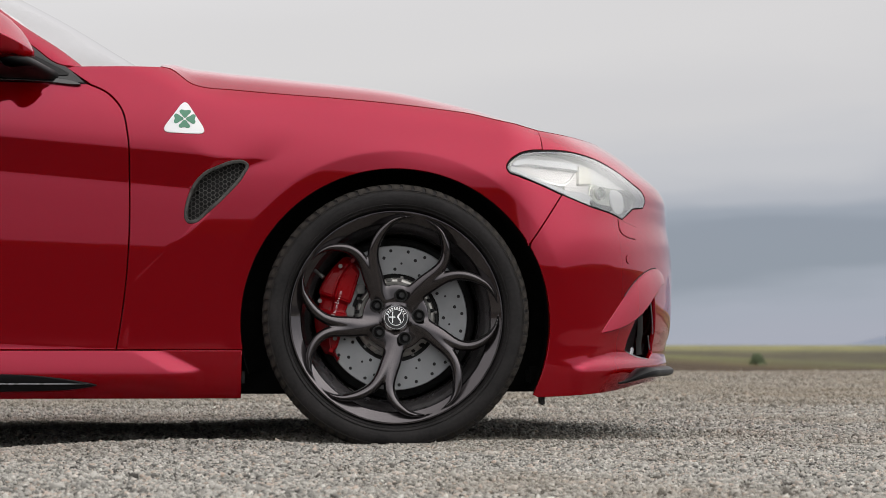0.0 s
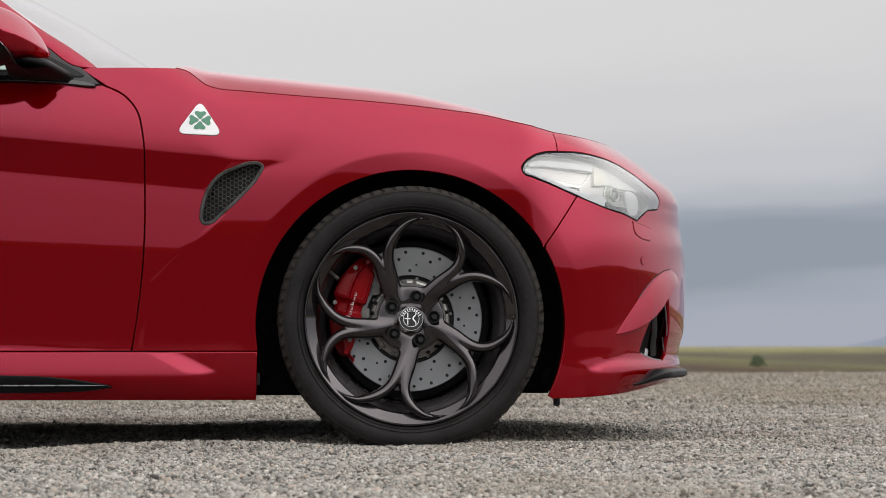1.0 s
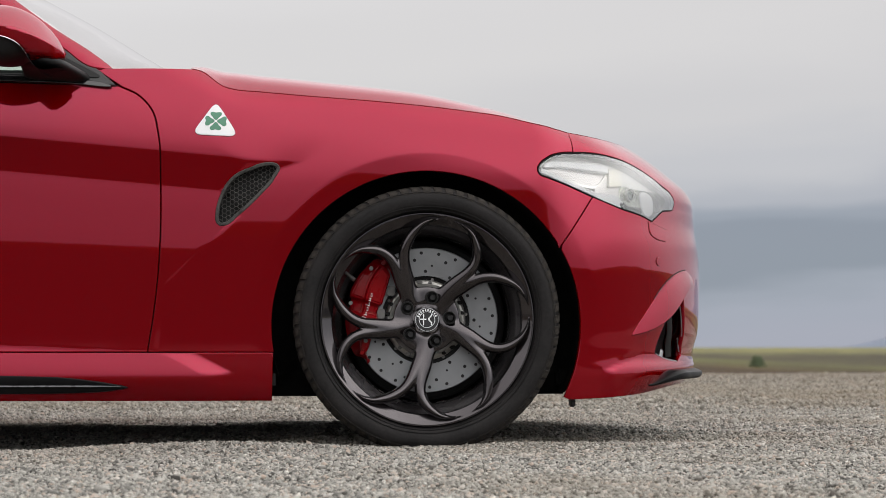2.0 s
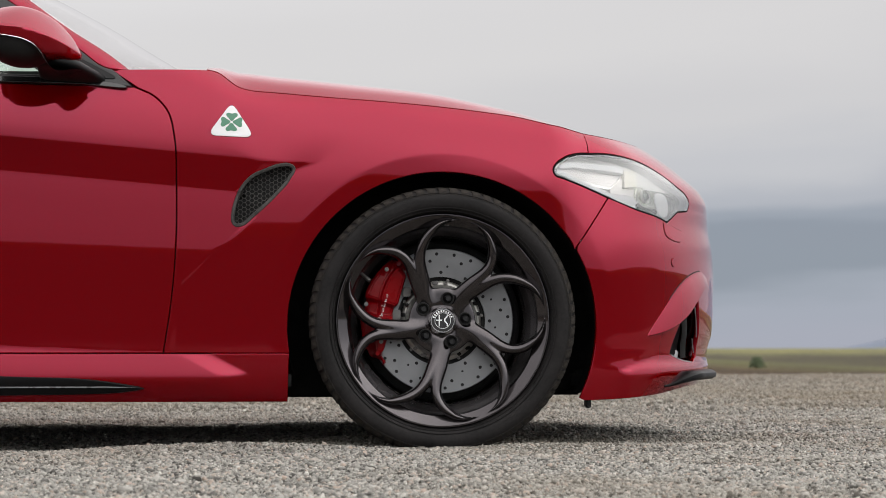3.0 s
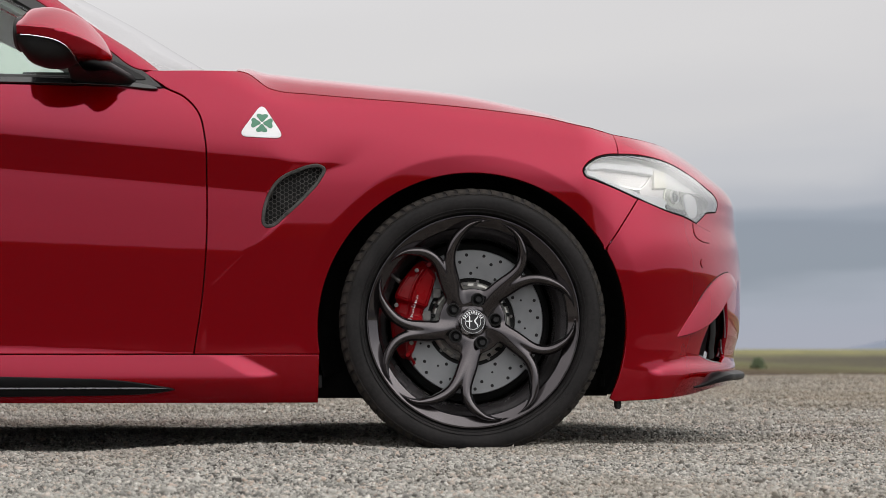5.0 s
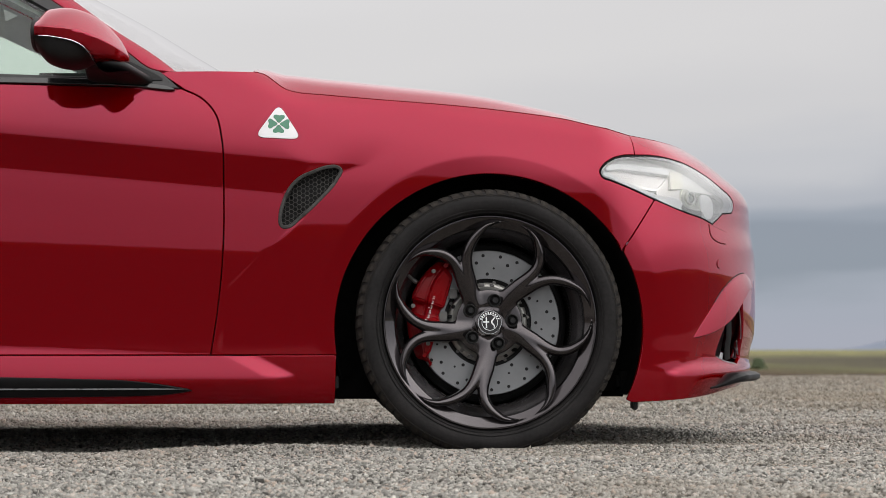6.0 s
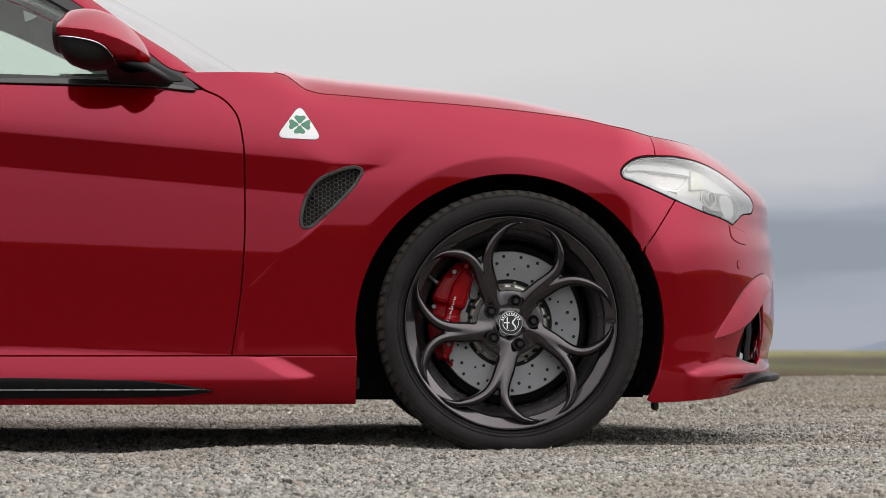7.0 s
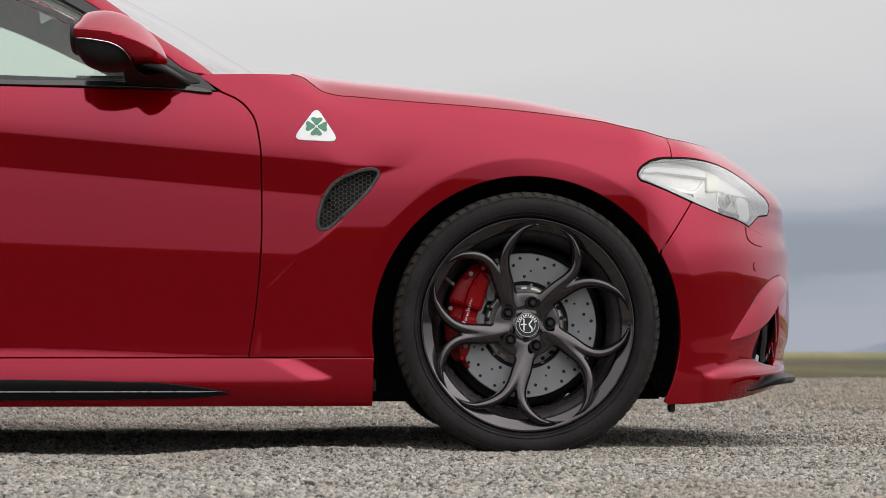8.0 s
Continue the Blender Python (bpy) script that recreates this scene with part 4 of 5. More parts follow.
def make_wheel():
    """Axle along y, outer face towards -y; origin at the hub."""
    # rim: outer lip, barrel, back
    rim = part("wheel", lathe([(.250, -.022), (.2615, -.018), (.255, -.006), (.250, .012), (.248, .06),
                               (.236, .09), (.234, .20), (.230, .20), (.206, .10), (.212, .060), (.226, .036), (.2425, .004), (.2455, -.012), (.250, -.022)], 128), ALLOY_IN, None, "dark grey alloy wheel")
    bm = lathe([(.2635, -.020), (.2630, -.0310), (.2605, -.0345), (.2588, -.0345), (.2572, -.0325), (.2562, -.0316), (.2345, -.0165), (.2335, -.0156), (.2322, -.0130), (.2315, -.0100), (.2310, .0), (.2440, .004), (.2635, -.020)], 160)
    part("rim_lip", bm, ALLOY, rim, "machined dark grey rim lip")
    # tyre with a rounded shoulder and cut blocks
    prof = [(.2620, -.020), (.2655, -.033), (.272, -.042), (.283, -.0475), (.297, -.049), (.309, -.0455), (.3165, -.039), (.3215, -.029), (.3250, -.016), (.3265, .0), (.3270, .08), (.3265, .165), (.3215, .189), (.309, .206), (.290, .208), (.262, .185)]
    n = 160
    bm = bmesh.new()
    rows = []
    for i in range(n):
        a = 2 * math.pi * i / n
        row = []
        for j, (r, y) in enumerate(prof):
            if j in (3, 4) and i % 2:
                r -= .0002
            row.append(bm.verts.new((r * math.cos(a), y, r * math.sin(a))))
        rows.append(row)
    for i in range(n):
        A, B = rows[i], rows[(i + 1) % n]
        for j in range(len(prof) - 1):
            bm.faces.new((A[j], A[j + 1], B[j + 1], B[j]))
    part("tyre", bm, RUBBER, rim, "black low-profile tyre, dusty tread")
    # shoulder blocks, parted by cross cuts
    block = bmesh.new()
    edge = [(.3090, -.0462), (.3186, -.0396), (.3240, -.0292), (.3270, -.0152), (.3282, .0), (.3286, .020)]
    cols = []
    for j, da in enumerate((-1.95, -1.72, 0, 1.72, 1.95)):
        drop = .0060 if j in (0, 4) else 0
        cols.append([block.verts.new(polar(r - drop, da + 1.6 * (y + .045) / .05, y)) for r, y in edge])
    for A, B in zip(cols, cols[1:]):
        for k in range(len(edge) - 1):
            block.faces.new((A[k], A[k + 1], B[k + 1], B[k]))
    for k in range(72):
        piece = block.copy() if k == 0 else None
        if k == 0:
            first_block = part("tread_block", piece, TREAD, rim)
            ob = first_block
        else:
            ob = new("tread_block", first_block.data)
            ob.parent = rim
        ob.matrix_basis = pose(0, 0, 0, 0, 5 * k, 0)
    block.free()
    for r0, y0 in ((.2690, -.0405), (.3120, -.0445), (.2765, -.0462)):
        part("sidewall_rib", lathe([(r0 - .0012, y0 + .002), (r0 - .0006, y0 - .0008), (r0 + .0006, y0 - .0008), (r0 + .0012, y0 + .002)], 128), RUBBER, rim)
    # hub
    part("hub", lathe([(.0, .004), (.066, .010), (.070, .02), (.068, .055), (.0, .06)], 64), ALLOY_IN, rim)
    make_spokes(rim)
    for i in range(5):
        x, y, z = polar(.0558, 77 + 72 * i, -.0)
        bm = lathe([(.0, -.004), (.0085, -.004), (.0092, -.001), (.0125, -.001), (.0138, -.0125), (.0152, -.0125), (.0165, .0)], 28)
        bmesh.ops.translate(bm, verts=bm.verts, vec=(x, y, z))
        part("bolt_seat", bm, DARK, rim)
        bm = bmesh.new()
        bmesh.ops.create_cone(bm, cap_ends=True, segments=6, radius1=.0082, radius2=.0076, depth=.014, matrix=pose(x, -.008, z, 90, 0, 13))
        bmesh.ops.bevel(bm, geom=bm.edges[:], offset=.0008, segments=1, affect="EDGES")
        part("wheel_bolt", bm, BLACK, rim)
    # centre cap: pale ring with dark marks, dark disc with pale shapes
    part("centre_cap", lathe([(.0, -.0180), (.0272, -.0180), (.0278, -.0192), (.0290, -.0192), (.0299, -.0180), (.0302, -.012), (.0302, .0)], 48), CHROME, rim, "round chrome-edged cap")
    part("cap_disc", lathe([(.0, -.0186), (.0270, -.0186), (.0270, -.0176)], 48), GLOSS, rim, "black enamel field")
    part("cap_ring", lathe([(.0186, -.0186), (.0188, -.0193), (.0197, -.0193), (.0199, -.0186)], 48), WHITE, rim)
    bm = bmesh.new()
    for a in list(range(24, 160, 15)):
        m = Matrix.Translation(polar(.0234, a, -.0190)) @ pose(0, 0, 0, 0, -a + 90, 0) @ Matrix.Diagonal((.0032, .0010, .0046, 1))
        bmesh.ops.create_cube(bm, size=1, matrix=m)
    box(bm, (-.0085, -.0190, 0), (.0028, .0012, .0280))
    box(bm, (-.0092, -.0191, .001), (.0150, .0012, .0028))
    path = [(.0080 + .0034 * math.sin(k * 2.5 + .6), -.0190, -.0135 + .0090 * k) for k in np.linspace(0, 3, 24)]
    sweep(bm, path, [.0040 - .0016 * abs(k) for k in np.linspace(-1, 1, 24)], [.0014] * 24, sides=6)
    part("cap_marks", bm, WHITE, rim, "pale emblem shapes")
    bm = bmesh.new()
    rod(bm, polar(.232, 149.5, .03), polar(.213, 150.5, .022), .0042)
    rod(bm, polar(.213, 150.5, .022), polar(.203, 151, .018), .0055)
    part("valve_stem", bm, STEEL, rim)
    return rim


def make_brake():
    """Drilled disc, hat, caliper; stands still on the hub carrier."""
    disc = part("brake_disc", lathe([(.110, .068), (.1785, .066), (.180, .068), (.180, .098), (.110, .098), (.110, .068)], 96), DISC, None, "cross-drilled steel brake disc")
    # holes are solid dark plugs; the shade inside is put into their colour
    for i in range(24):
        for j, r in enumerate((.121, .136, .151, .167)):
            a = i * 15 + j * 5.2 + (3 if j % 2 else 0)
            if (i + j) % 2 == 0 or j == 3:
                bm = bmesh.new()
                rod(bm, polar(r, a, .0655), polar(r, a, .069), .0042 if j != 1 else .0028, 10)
                part("drill_hole_plug", bm, DARK, disc)
    part("disc_hat", lathe([(.0, .050), (.066, .052), (.076, .058), (.082, .070), (.092, .084), (.114, .080), (.114, .090)], 64), BLACK, disc, "dark bolted disc hat")
    for i in range(10):
        bm = bmesh.new()
        rod(bm, polar(.102, 36 * i + 8, .070), polar(.102, 36 * i + 8, .084), .0040, 8)
        part("hat_bolt", bm, STEEL, disc)
    part("hat_ring", lathe([(.078, .0600), (.0885, .0585), (.0900, .0605), (.0900, .0660), (.0925, .0665), (.0985, .0690), (.1000, .0710), (.1000, .0780), (.078, .0780)], 64), HAT, disc, "machined pale metal ring")
    for i in range(5):
        bm = bmesh.new()
        for da, r, w in ((-9, .0935, .010), (7, .0955, .015)):
            box(bm, polar(r, 72 * i + 20 + da, .0665), (w, .012, .009), .002)
        part("hat_lug", bm, STEEL if i % 2 else DARK, disc)
    part("dust_shield", lathe([(.06, .125), (.195, .125), (.20, .11)], 64), DARK, disc)
    bm = bmesh.new()
    arcs = [[bm.verts.new(polar(r, a, .150)) for r in (.185, .226)] for a in range(140, 268, 8)]
    for A, B in zip(arcs, arcs[1:]):
        bm.faces.new((A[0], A[1], B[1], B[0]))
    bmesh.ops.solidify(bm, geom=bm.faces[:], thickness=.002)
    part("splash_plate", bm, DARK, disc)
    # caliper: thick arc with two pockets and a bridge
    bm = bmesh.new()
    n = 64
    rings = []
    for i in range(n):
        k = i / (n - 1)
        a = 119 + 98 * k
        e = min(k, 1 - k) * 2
        ri = min(.165, .1155 / math.cos(radians(a - 163))) + .006 * (1 - smooth(0, .10, e))
        ro = .194 + .006 * math.sin(k * math.pi) - .012 * (1 - smooth(0, .2, e))
        raised = smooth(.07, .11, k) * smooth(.47, .43, k) + smooth(.55, .59, k) * smooth(.93, .89, k)
        yf = .036 + .008 * (1 - smooth(0, .2, e)) - .012 * raised
        ro -= .009 * (1 - raised)
        ri += .006 * (1 - raised)
        shelf = ri + (ro - ri) * (.56 + .05 * math.sin(9 * k))
        ring = [polar(ri, a, .066), polar(ri, a, yf + .006), polar(ri + .005, a, yf), polar(shelf - .004, a, yf - .002), polar(shelf + .004, a, yf + .013), polar(ro - .007, a, yf + .018), polar(ro + .002, a, yf + .030), polar(ri, a, .10)]
        rings.append([bm.verts.new(p) for p in ring])
    for A, B in zip(rings, rings[1:]):
        for j in range(8):
            bm.faces.new((A[j], A[(j + 1) % 8], B[(j + 1) % 8], B[j]))
    bm.faces.new(rings[0][::-1])
    bm.faces.new(rings[-1])
    bmesh.ops.recalc_face_normals(bm, faces=bm.faces)
    bmesh.ops.bevel(bm, geom=[e for e in bm.edges if len(e.link_faces) == 2 and e.calc_face_angle(0) > .6], offset=.003, segments=2, affect="EDGES")
    cal = part("brake_caliper", bm, CALIPER, None, "large red painted brake caliper")
    for a, r, coat in ((127, .176, CALIPER), (167.5, .191, STEEL), (207, .178, CALIPER), (137, .186, STEEL), (199, .158, STEEL)):
        bm = bmesh.new()
        rod(bm, polar(r, a, .018), polar(r, a, .040), .0052, 12)
        part("caliper_bolt", bm, coat, cal)
    bm = bmesh.new()
    for k in range(11):
        tall = (.0095, .0065, .0048, .0050, .0046, .0095, .0048, .0050, .0046, .0050, .0046)[k]
        foot = Vector((-.1490 + .00165 * k, .0170, .0050 + .0058 * k))
        lean = Vector((-.96, 0, .30)) * tall
        sweep(bm, [foot, foot + lean * .5 + Vector((0, 0, .0009)), foot + lean], [.0013, .0015, .0013], [.003] * 3, sides=6)
        if k % 2:
            sweep(bm, [foot, foot + Vector((.0004, 0, .003)), foot + Vector((-.0022, 0, .0050))], [.0011] * 3, [.003] * 3, sides=6)
    part("caliper_script", bm, WHITE, cal, "pale slanted script-like strokes")
    for a in (140, 172, 200):
        bm = bmesh.new()
        box(bm, polar(.112, a, .055), (.020, .018, .024), .002)
        part("brake_pad", bm, STEEL, cal)
    return disc, cal


wheel = make_wheel()
disc, caliper = make_brake()
HUB_Z = .313
for ob in (wheel, disc, caliper):
    ob.parent = car
first = (wheel, disc, caliper)
spots = [(AXLE, -.85, 1), (REAR, -.85, 1), (AXLE, .85, -1), (REAR, .85, -1)]
for i, (cx, y, s) in enumerate(spots):
    for ob in first:
        m = pose(cx, y, HUB_Z, 0, 0, 0 if s > 0 else 180)
        if i == 0:
            placed = ob
            placed.matrix_basis = m
        else:
            copy_thing(ob, m)


# ---- lamps, vents, badge, glasshouse, mirror ----
lamp_loop = spline(LAMP_LINE, .006)


def lamp_floor(depth):
    """The skin pushed inwards, for what sits behind the lamp's glass."""
    def f(u, z):
        p = skin(u, z)
        sh = p.shape
        uv = np.stack([np.broadcast_to(u, sh[:-1]).ravel(), np.broadcast_to(z, sh[:-1]).ravel()], -1)
        return p - normals_of(skin, uv).reshape(sh) * depth
    return f


lamp = panel("headlight", lamp_loop, lamp_floor(.030), LAMP_GREY, car, gap=.002, step=.012, deep=-.026, label="clear headlight with pale inner housing", both=False)
panel("lamp_glass", lamp_loop, skin, LENS, lamp, gap=.0025, step=.008, deep=.004, both=False)
panel("lamp_seal", lamp_loop, skin, LINER, lamp, gap=.0015, step=.006, deep=.008, lift=.0006, holes=[inset(lamp_loop, .0027) + np.array((-.0006, -.0023))], both=False)

mesh_loop = spline(VENT, .006)
vent = panel("fender_vent", mesh_loop, skin, VENT_GREY, car, gap=-.0005, lift=.002, deep=.02, step=.006, holes=[inset(mesh_loop, .0036)], both=False, label="black plastic vent surround")
panel("vent_backing", mesh_loop, lamp_floor(.022), DARK, vent, gap=.002, deep=.002, both=False)
# badge


def rounded(corners, r, n=6):
    """A straight-sided figure with rounded corners."""
    out = []
    m = len(corners)
    for i in range(m):
        p, a, b = (np.array(corners[(i + d) % m], float) for d in (0, -1, 1))
        e, f = (a - p) / np.linalg.norm(a - p), (b - p) / np.linalg.norm(b - p)
        cut = r / math.tan(math.acos(np.clip(e @ f, -1, 1)) / 2)
        p0, p1 = p + e * cut, p + f * cut
        for s in np.linspace(0, 1, n):
            out.append((1 - s) ** 2 * p0 + 2 * s * (1 - s) * p + s * s * p1)
    return np.array(out)


badge_loop = rounded([(-.5172, .8455), (-.4625, .7605), (-.5745, .7655)], .0125)
badge = panel("badge", badge_loop, skin, WHITE, car, gap=0, lift=.0025, deep=.003, step=.006, edge=.0012, both=False, label="white triangular badge with a green four-leaf clover")

panel("badge_rim", badge_loop, skin, DARK, badge, gap=-.0014, lift=.0010, deep=.002, step=.006, edge=.0004, both=False)

# intake: dark lining with a bright-edged blade
intake_loop = spline(INTAKE, .006)
panel("air_intake", intake_loop, lamp_floor(.05), BLACK, car, gap=.0, deep=.002, both=True, label="black air intake in the bumper")

# greenhouse
frame_out = [(-.763, .8865, 1), (-.815, .932), (-.892, .982), (-1.088, 1.119), (-1.37, 1.275), (-1.60, 1.352), (-1.96, 1.380), (-2.35, 1.32), (-2.75, 1.15), (-2.98, .99, 1), (-2.72, .946, 1), (-1.8, .913), (-1.286, .8985), (-.889, .8905)]
frame_in = [(-.835, .910, 1), (-.895, .962), (-1.086, 1.085), (-1.132, 1.112), (-1.27, 1.180), (-1.50, 1.278), (-1.72, 1.330), (-1.96, 1.345), (-2.30, 1.28), (-2.62, 1.135), (-2.74, 1.005, 1), (-1.8, .936), (-1.288, .922), (-1.03, .914)]
panel("window_frame", spline(frame_out, .02), cabin, SATIN, car, gap=.001, step=.02, deep=.03, holes=[spline(frame_in, .02)], label="satin black window surround")
panel("side_window", spline(frame_in, .02), cabin, GLASS, car, gap=-.004, step=.05, lift=-.008, deep=.003, label="green-tinted side window")
# roof rail and front pillar
pillar_line = [(-.778, .9315, 1), (-.822, .965), (-.921, 1.030), (-1.042, 1.119), (-1.33, 1.298), (-1.58, 1.388), (-1.96, 1.416), (-2.35, 1.36), (-2.76, 1.18), (-3.05, .975, 1),
               (-2.98, .99, 1), (-2.75, 1.15), (-2.35, 1.32), (-1.96, 1.380), (-1.60, 1.352), (-1.37, 1.275), (-1.088, 1.119), (-.892, .982), (-.815, .932)]


RAIL_LOW = curve([-3.0, -2.75, -2.35, -1.96, -1.60, -1.37, -1.088, -.892, -.815, -.74], [.975, 1.15, 1.32, 1.380, 1.352, 1.275, 1.119, .982, .932, .872])


def rail(u, z):
    """The pillar and roof edge: rolls over towards the windscreen and roof."""
    p = cabin(u, z)
    d = np.maximum(0, p[..., 2] - RAIL_LOW(p[..., 0]) - .006)
    p[..., 1] += .5 * d + 9 * d ** 2
    return p


panel("roof_rail", spline(pillar_line, .015), rail, PAINT, car, gap=-.0005, step=.012, deep=.03, lift=.003, edge=.004)
top = spline(pillar_line[0:10], .02, closed=False)
top_p = rail(top[:, 0], top[:, 1])
k = np.linspace(0, 1, 25)


def bow(p, lead, rise):
    t = np.sin(k * math.pi)
    return np.stack([p[0] + lead * t, p[1] + (-2 * p[1]) * k, p[2] + rise * t], -1)


split_a = int(np.argmin(abs(top[:, 0] + 1.50)))
split_b = int(np.argmin(abs(top[:, 0] + 2.30)))
glassy = [bow(p, .16 * float(smooth(-1.50, -.85, p[0])) + .03, .012) for p in top_p[:split_a + 1]]
sheet("windscreen", glassy, SCREEN, car, "steeply raked windscreen reflecting the sky")
sheet("roof", [bow(p, .03, .014) for p in top_p[split_a:split_b + 1]], PAINT, car)
sheet("rear_window", [bow(p, .02 - .05 * float(smooth(-2.3, -3, p[0])), .012) for p in top_p[split_b:]], GLASS, car)
sheet("headliner", [bow(p, .03, -.012) for p in top_p[split_a - 2:split_b + 3]], HEADLINER, car)
trim_out = [(-.80, .90, 1), (-.90, 1.04), (-1.03, 1.135), (-1.31, 1.315), (-1.57, 1.40), (-1.96, 1.425), (-2.35, 1.37), (-2.75, 1.19), (-2.98, .98, 1), (-2.72, .90, 1)]
panel("inner_trim", spline(trim_out, .02), cabin, HEADLINER, car, gap=.001, step=.03, deep=.002, lift=-.05, holes=[inset(spline(frame_in, .02), .004)], label="pale grey inner window trim")
# scuttle and boot lid
cowl = [[(x, y, .915 + .03 * (1 - (y / .60) ** 2)) for y in np.linspace(-.60, .60, 15)] for x in (-.86, -.70, -.56)]
sheet("scuttle", cowl, BLACK, car)
boot = skin(np.arange(-4.09, -2.9, .05), np.full(24, .945))
sheet("boot_lid", [[(p[0], p[1] + (-2 * p[1]) * q, p[2] + .03 * math.sin(q * math.pi)) for q in k] for p in boot], PAINT, car)
# interior
bm = bmesh.new()
box(bm, (-1.75, 0, .60), (1.9, 1.5, .5), .05)
box(bm, (-1.0, 0, .86), (.34, 1.5, .16), .05)
part("interior", bm, CLOTH, car)


# mirror
def loft(rings):
    g = np.array(rings)
    bm = bmesh.new()
    vs = [[bm.verts.new(p) for p in r] for r in g]
    for A, B in zip(vs, vs[1:]):
        for j in range(len(A)):
            bm.faces.new((A[j], A[(j + 1) % len(A)], B[(j + 1) % len(A)], B[j]))
    bm.faces.new(vs[0][::-1])
    bm.faces.new(vs[-1])
    return bm


fold = curve([0, .45, .75, .95, 1], [1.005, .999, .981, .962, .957])


def mirror_rings(z_low, z_high):
    out = []
    for x in np.linspace(-1.086, -.880, 26):
        q = (x + 1.086) / .206
        top_z = float(curve([0, .06, .2, .4, .6, .8, .93, 1], [1.036, 1.052, 1.063, 1.064, 1.050, 1.020, .987, .959])(q))
        low_z = float(curve([0, .06, .2, .4, .6, .8, .93, 1], [.958, .940, .924, .920, .929, .936, .937, .945])(q))
        deep = .115 * max(.05, (1 - q ** 2.6)) ** .5 * (.90 + .10 * float(smooth(0, .12, q)))
        mid, half = (top_z + low_z) / 2, (top_z - low_z) / 2
        ring = []
        for a in np.linspace(0, 2 * math.pi, 96, endpoint=False):
            c, s = math.cos(a), math.sin(a)
            kk = (abs(c) ** 2.3 + abs(s) ** 2.3) ** (-1 / 2.3)
            z, out_by = mid + s * kk * half, c * kk
            if c > 0:
                edge_z = min(float(fold(q)), top_z - .004)
                up_t, low_t = (z - edge_z) / (top_z - edge_z), (edge_z - z) / (edge_z - low_z)
                out_by = (1 - up_t) ** .80 * (1 + .10 * up_t) if z > edge_z else (1 - .25 * low_t) * max(0, 1 - low_t ** 6) ** .5
            ring.append((x, -.998 + .085 * q - out_by * deep, min(max(z, z_low(q)), z_high(q))))
        out.append(ring)
    return out


split = curve([0, .25, .45, .53, .60, .66, 1], [.984, .981, .973, .964, .947, .926, .92])
SET_OUT = (.005, -.045, -.006)
for side in (1, -1):
    def sided(bm, off=SET_OUT):
        bmesh.ops.translate(bm, verts=bm.verts, vec=off)
        bmesh.ops.scale(bm, verts=bm.verts, vec=(1, side, 1))
        return bm
    cap = part("door_mirror", sided(loft(mirror_rings(lambda q: float(split(q)) + .0015, lambda q: 9))), PAINT, car, "red door mirror with black lower shell")
    part("mirror_lower", sided(loft(mirror_rings(lambda q: 0, lambda q: float(split(q)) - .0015))), BLACK, cap)
    bm = loft([[(x - .004 * k, -.998 - c * (.080 - .008 * k), .997 + s * (.041 - .006 * k)) for c, s in ((math.cos(a), math.sin(a)) for a in np.linspace(0, 2 * math.pi, 40, endpoint=False))] for x, k in ((-1.078, 0), (-1.091, 0), (-1.094, 1))])
    part("mirror_rim", sided(bm), BLACK, cap)
    bm = bmesh.new()
    bmesh.ops.create_uvsphere(bm, u_segments=24, v_segments=12, radius=1, matrix=Matrix.Translation((-1.0925, -.998, .997)) @ Matrix.Diagonal((.002, .066, .034, 1)))
    part("mirror_glass", sided(bm), CHROME, cap)
    # thin bright line and repeater lens along the split
    rings = mirror_rings(lambda q: 0, lambda q: 9)
    path = []
    for i in range(1, 17):
        q = i / 25
        z = float(split(q))
        near_p = min((p for p in rings[i] if p[1] < -.998 + .085 * q), key=lambda p: abs(p[2] - z))
        path.append((near_p[0], near_p[1] - .0005, z))
    bm = bmesh.new()
    sweep(bm, path, [.0026] * len(path), [.004] * len(path), sides=8)
    part("mirror_trim_line", sided(bm), CHROME, cap, "thin bright indicator strip")
    # broad stalk down to the door
    rings = []
    for q in np.concatenate([np.linspace(0, .25, 7), np.linspace(.3, 1, 7)]):
        x0, x1 = -.985, -.905 + (.085 * q)
        z0, z1 = .922 - .030 * q ** 1.5, .957 - .030 * q
        y = -.975 + .118 * q
        dome = math.sqrt(max(.02, 1 - (1 - min(1, 4 * q)) ** 2))
        ring = []
        for a in np.linspace(0, 2 * math.pi, 28, endpoint=False):
            c, s = math.cos(a), math.sin(a)
            kk = (abs(c) ** 3 + abs(s) ** 3) ** (-1 / 3)
            ring.append(((x0 + x1) / 2 + c * kk * dome * (x1 - x0) / 2 + SET_OUT[0] * (1 - q), y + SET_OUT[1] * (1 - q), (z0 + z1) / 2 + s * kk * dome * (z1 - z0) / 2 - .010 * q * max(0, c) + SET_OUT[2] * (1 - q)))
        rings.append(ring)
    bm = loft(rings)
    part("mirror_stalk", sided(bm, (0, 0, 0)), BLACK, cap)

# clover: four notched leaves round a middle
for i in range(4):
    a = radians(90 * i - 2)
    c, s = math.cos(a), math.sin(a)
    leaf = [(.0032, 0), (.0120, -.0078), (.0165, -.0118), (.0215, -.0122), (.0238, -.0085), (.0222, 0), (.0238, .0085), (.0215, .0122), (.0165, .0118), (.0120, .0078)]
    lp = spline([(-.5172 + 1.08 * (x * c - y * s), .7975 + .93 * (x * s + y * c)) for x, y in leaf], .0015)
    panel("clover_leaf", lp, skin, GREEN, badge, gap=0, lift=.0034, deep=.001, step=.004, edge=.0003, both=False)

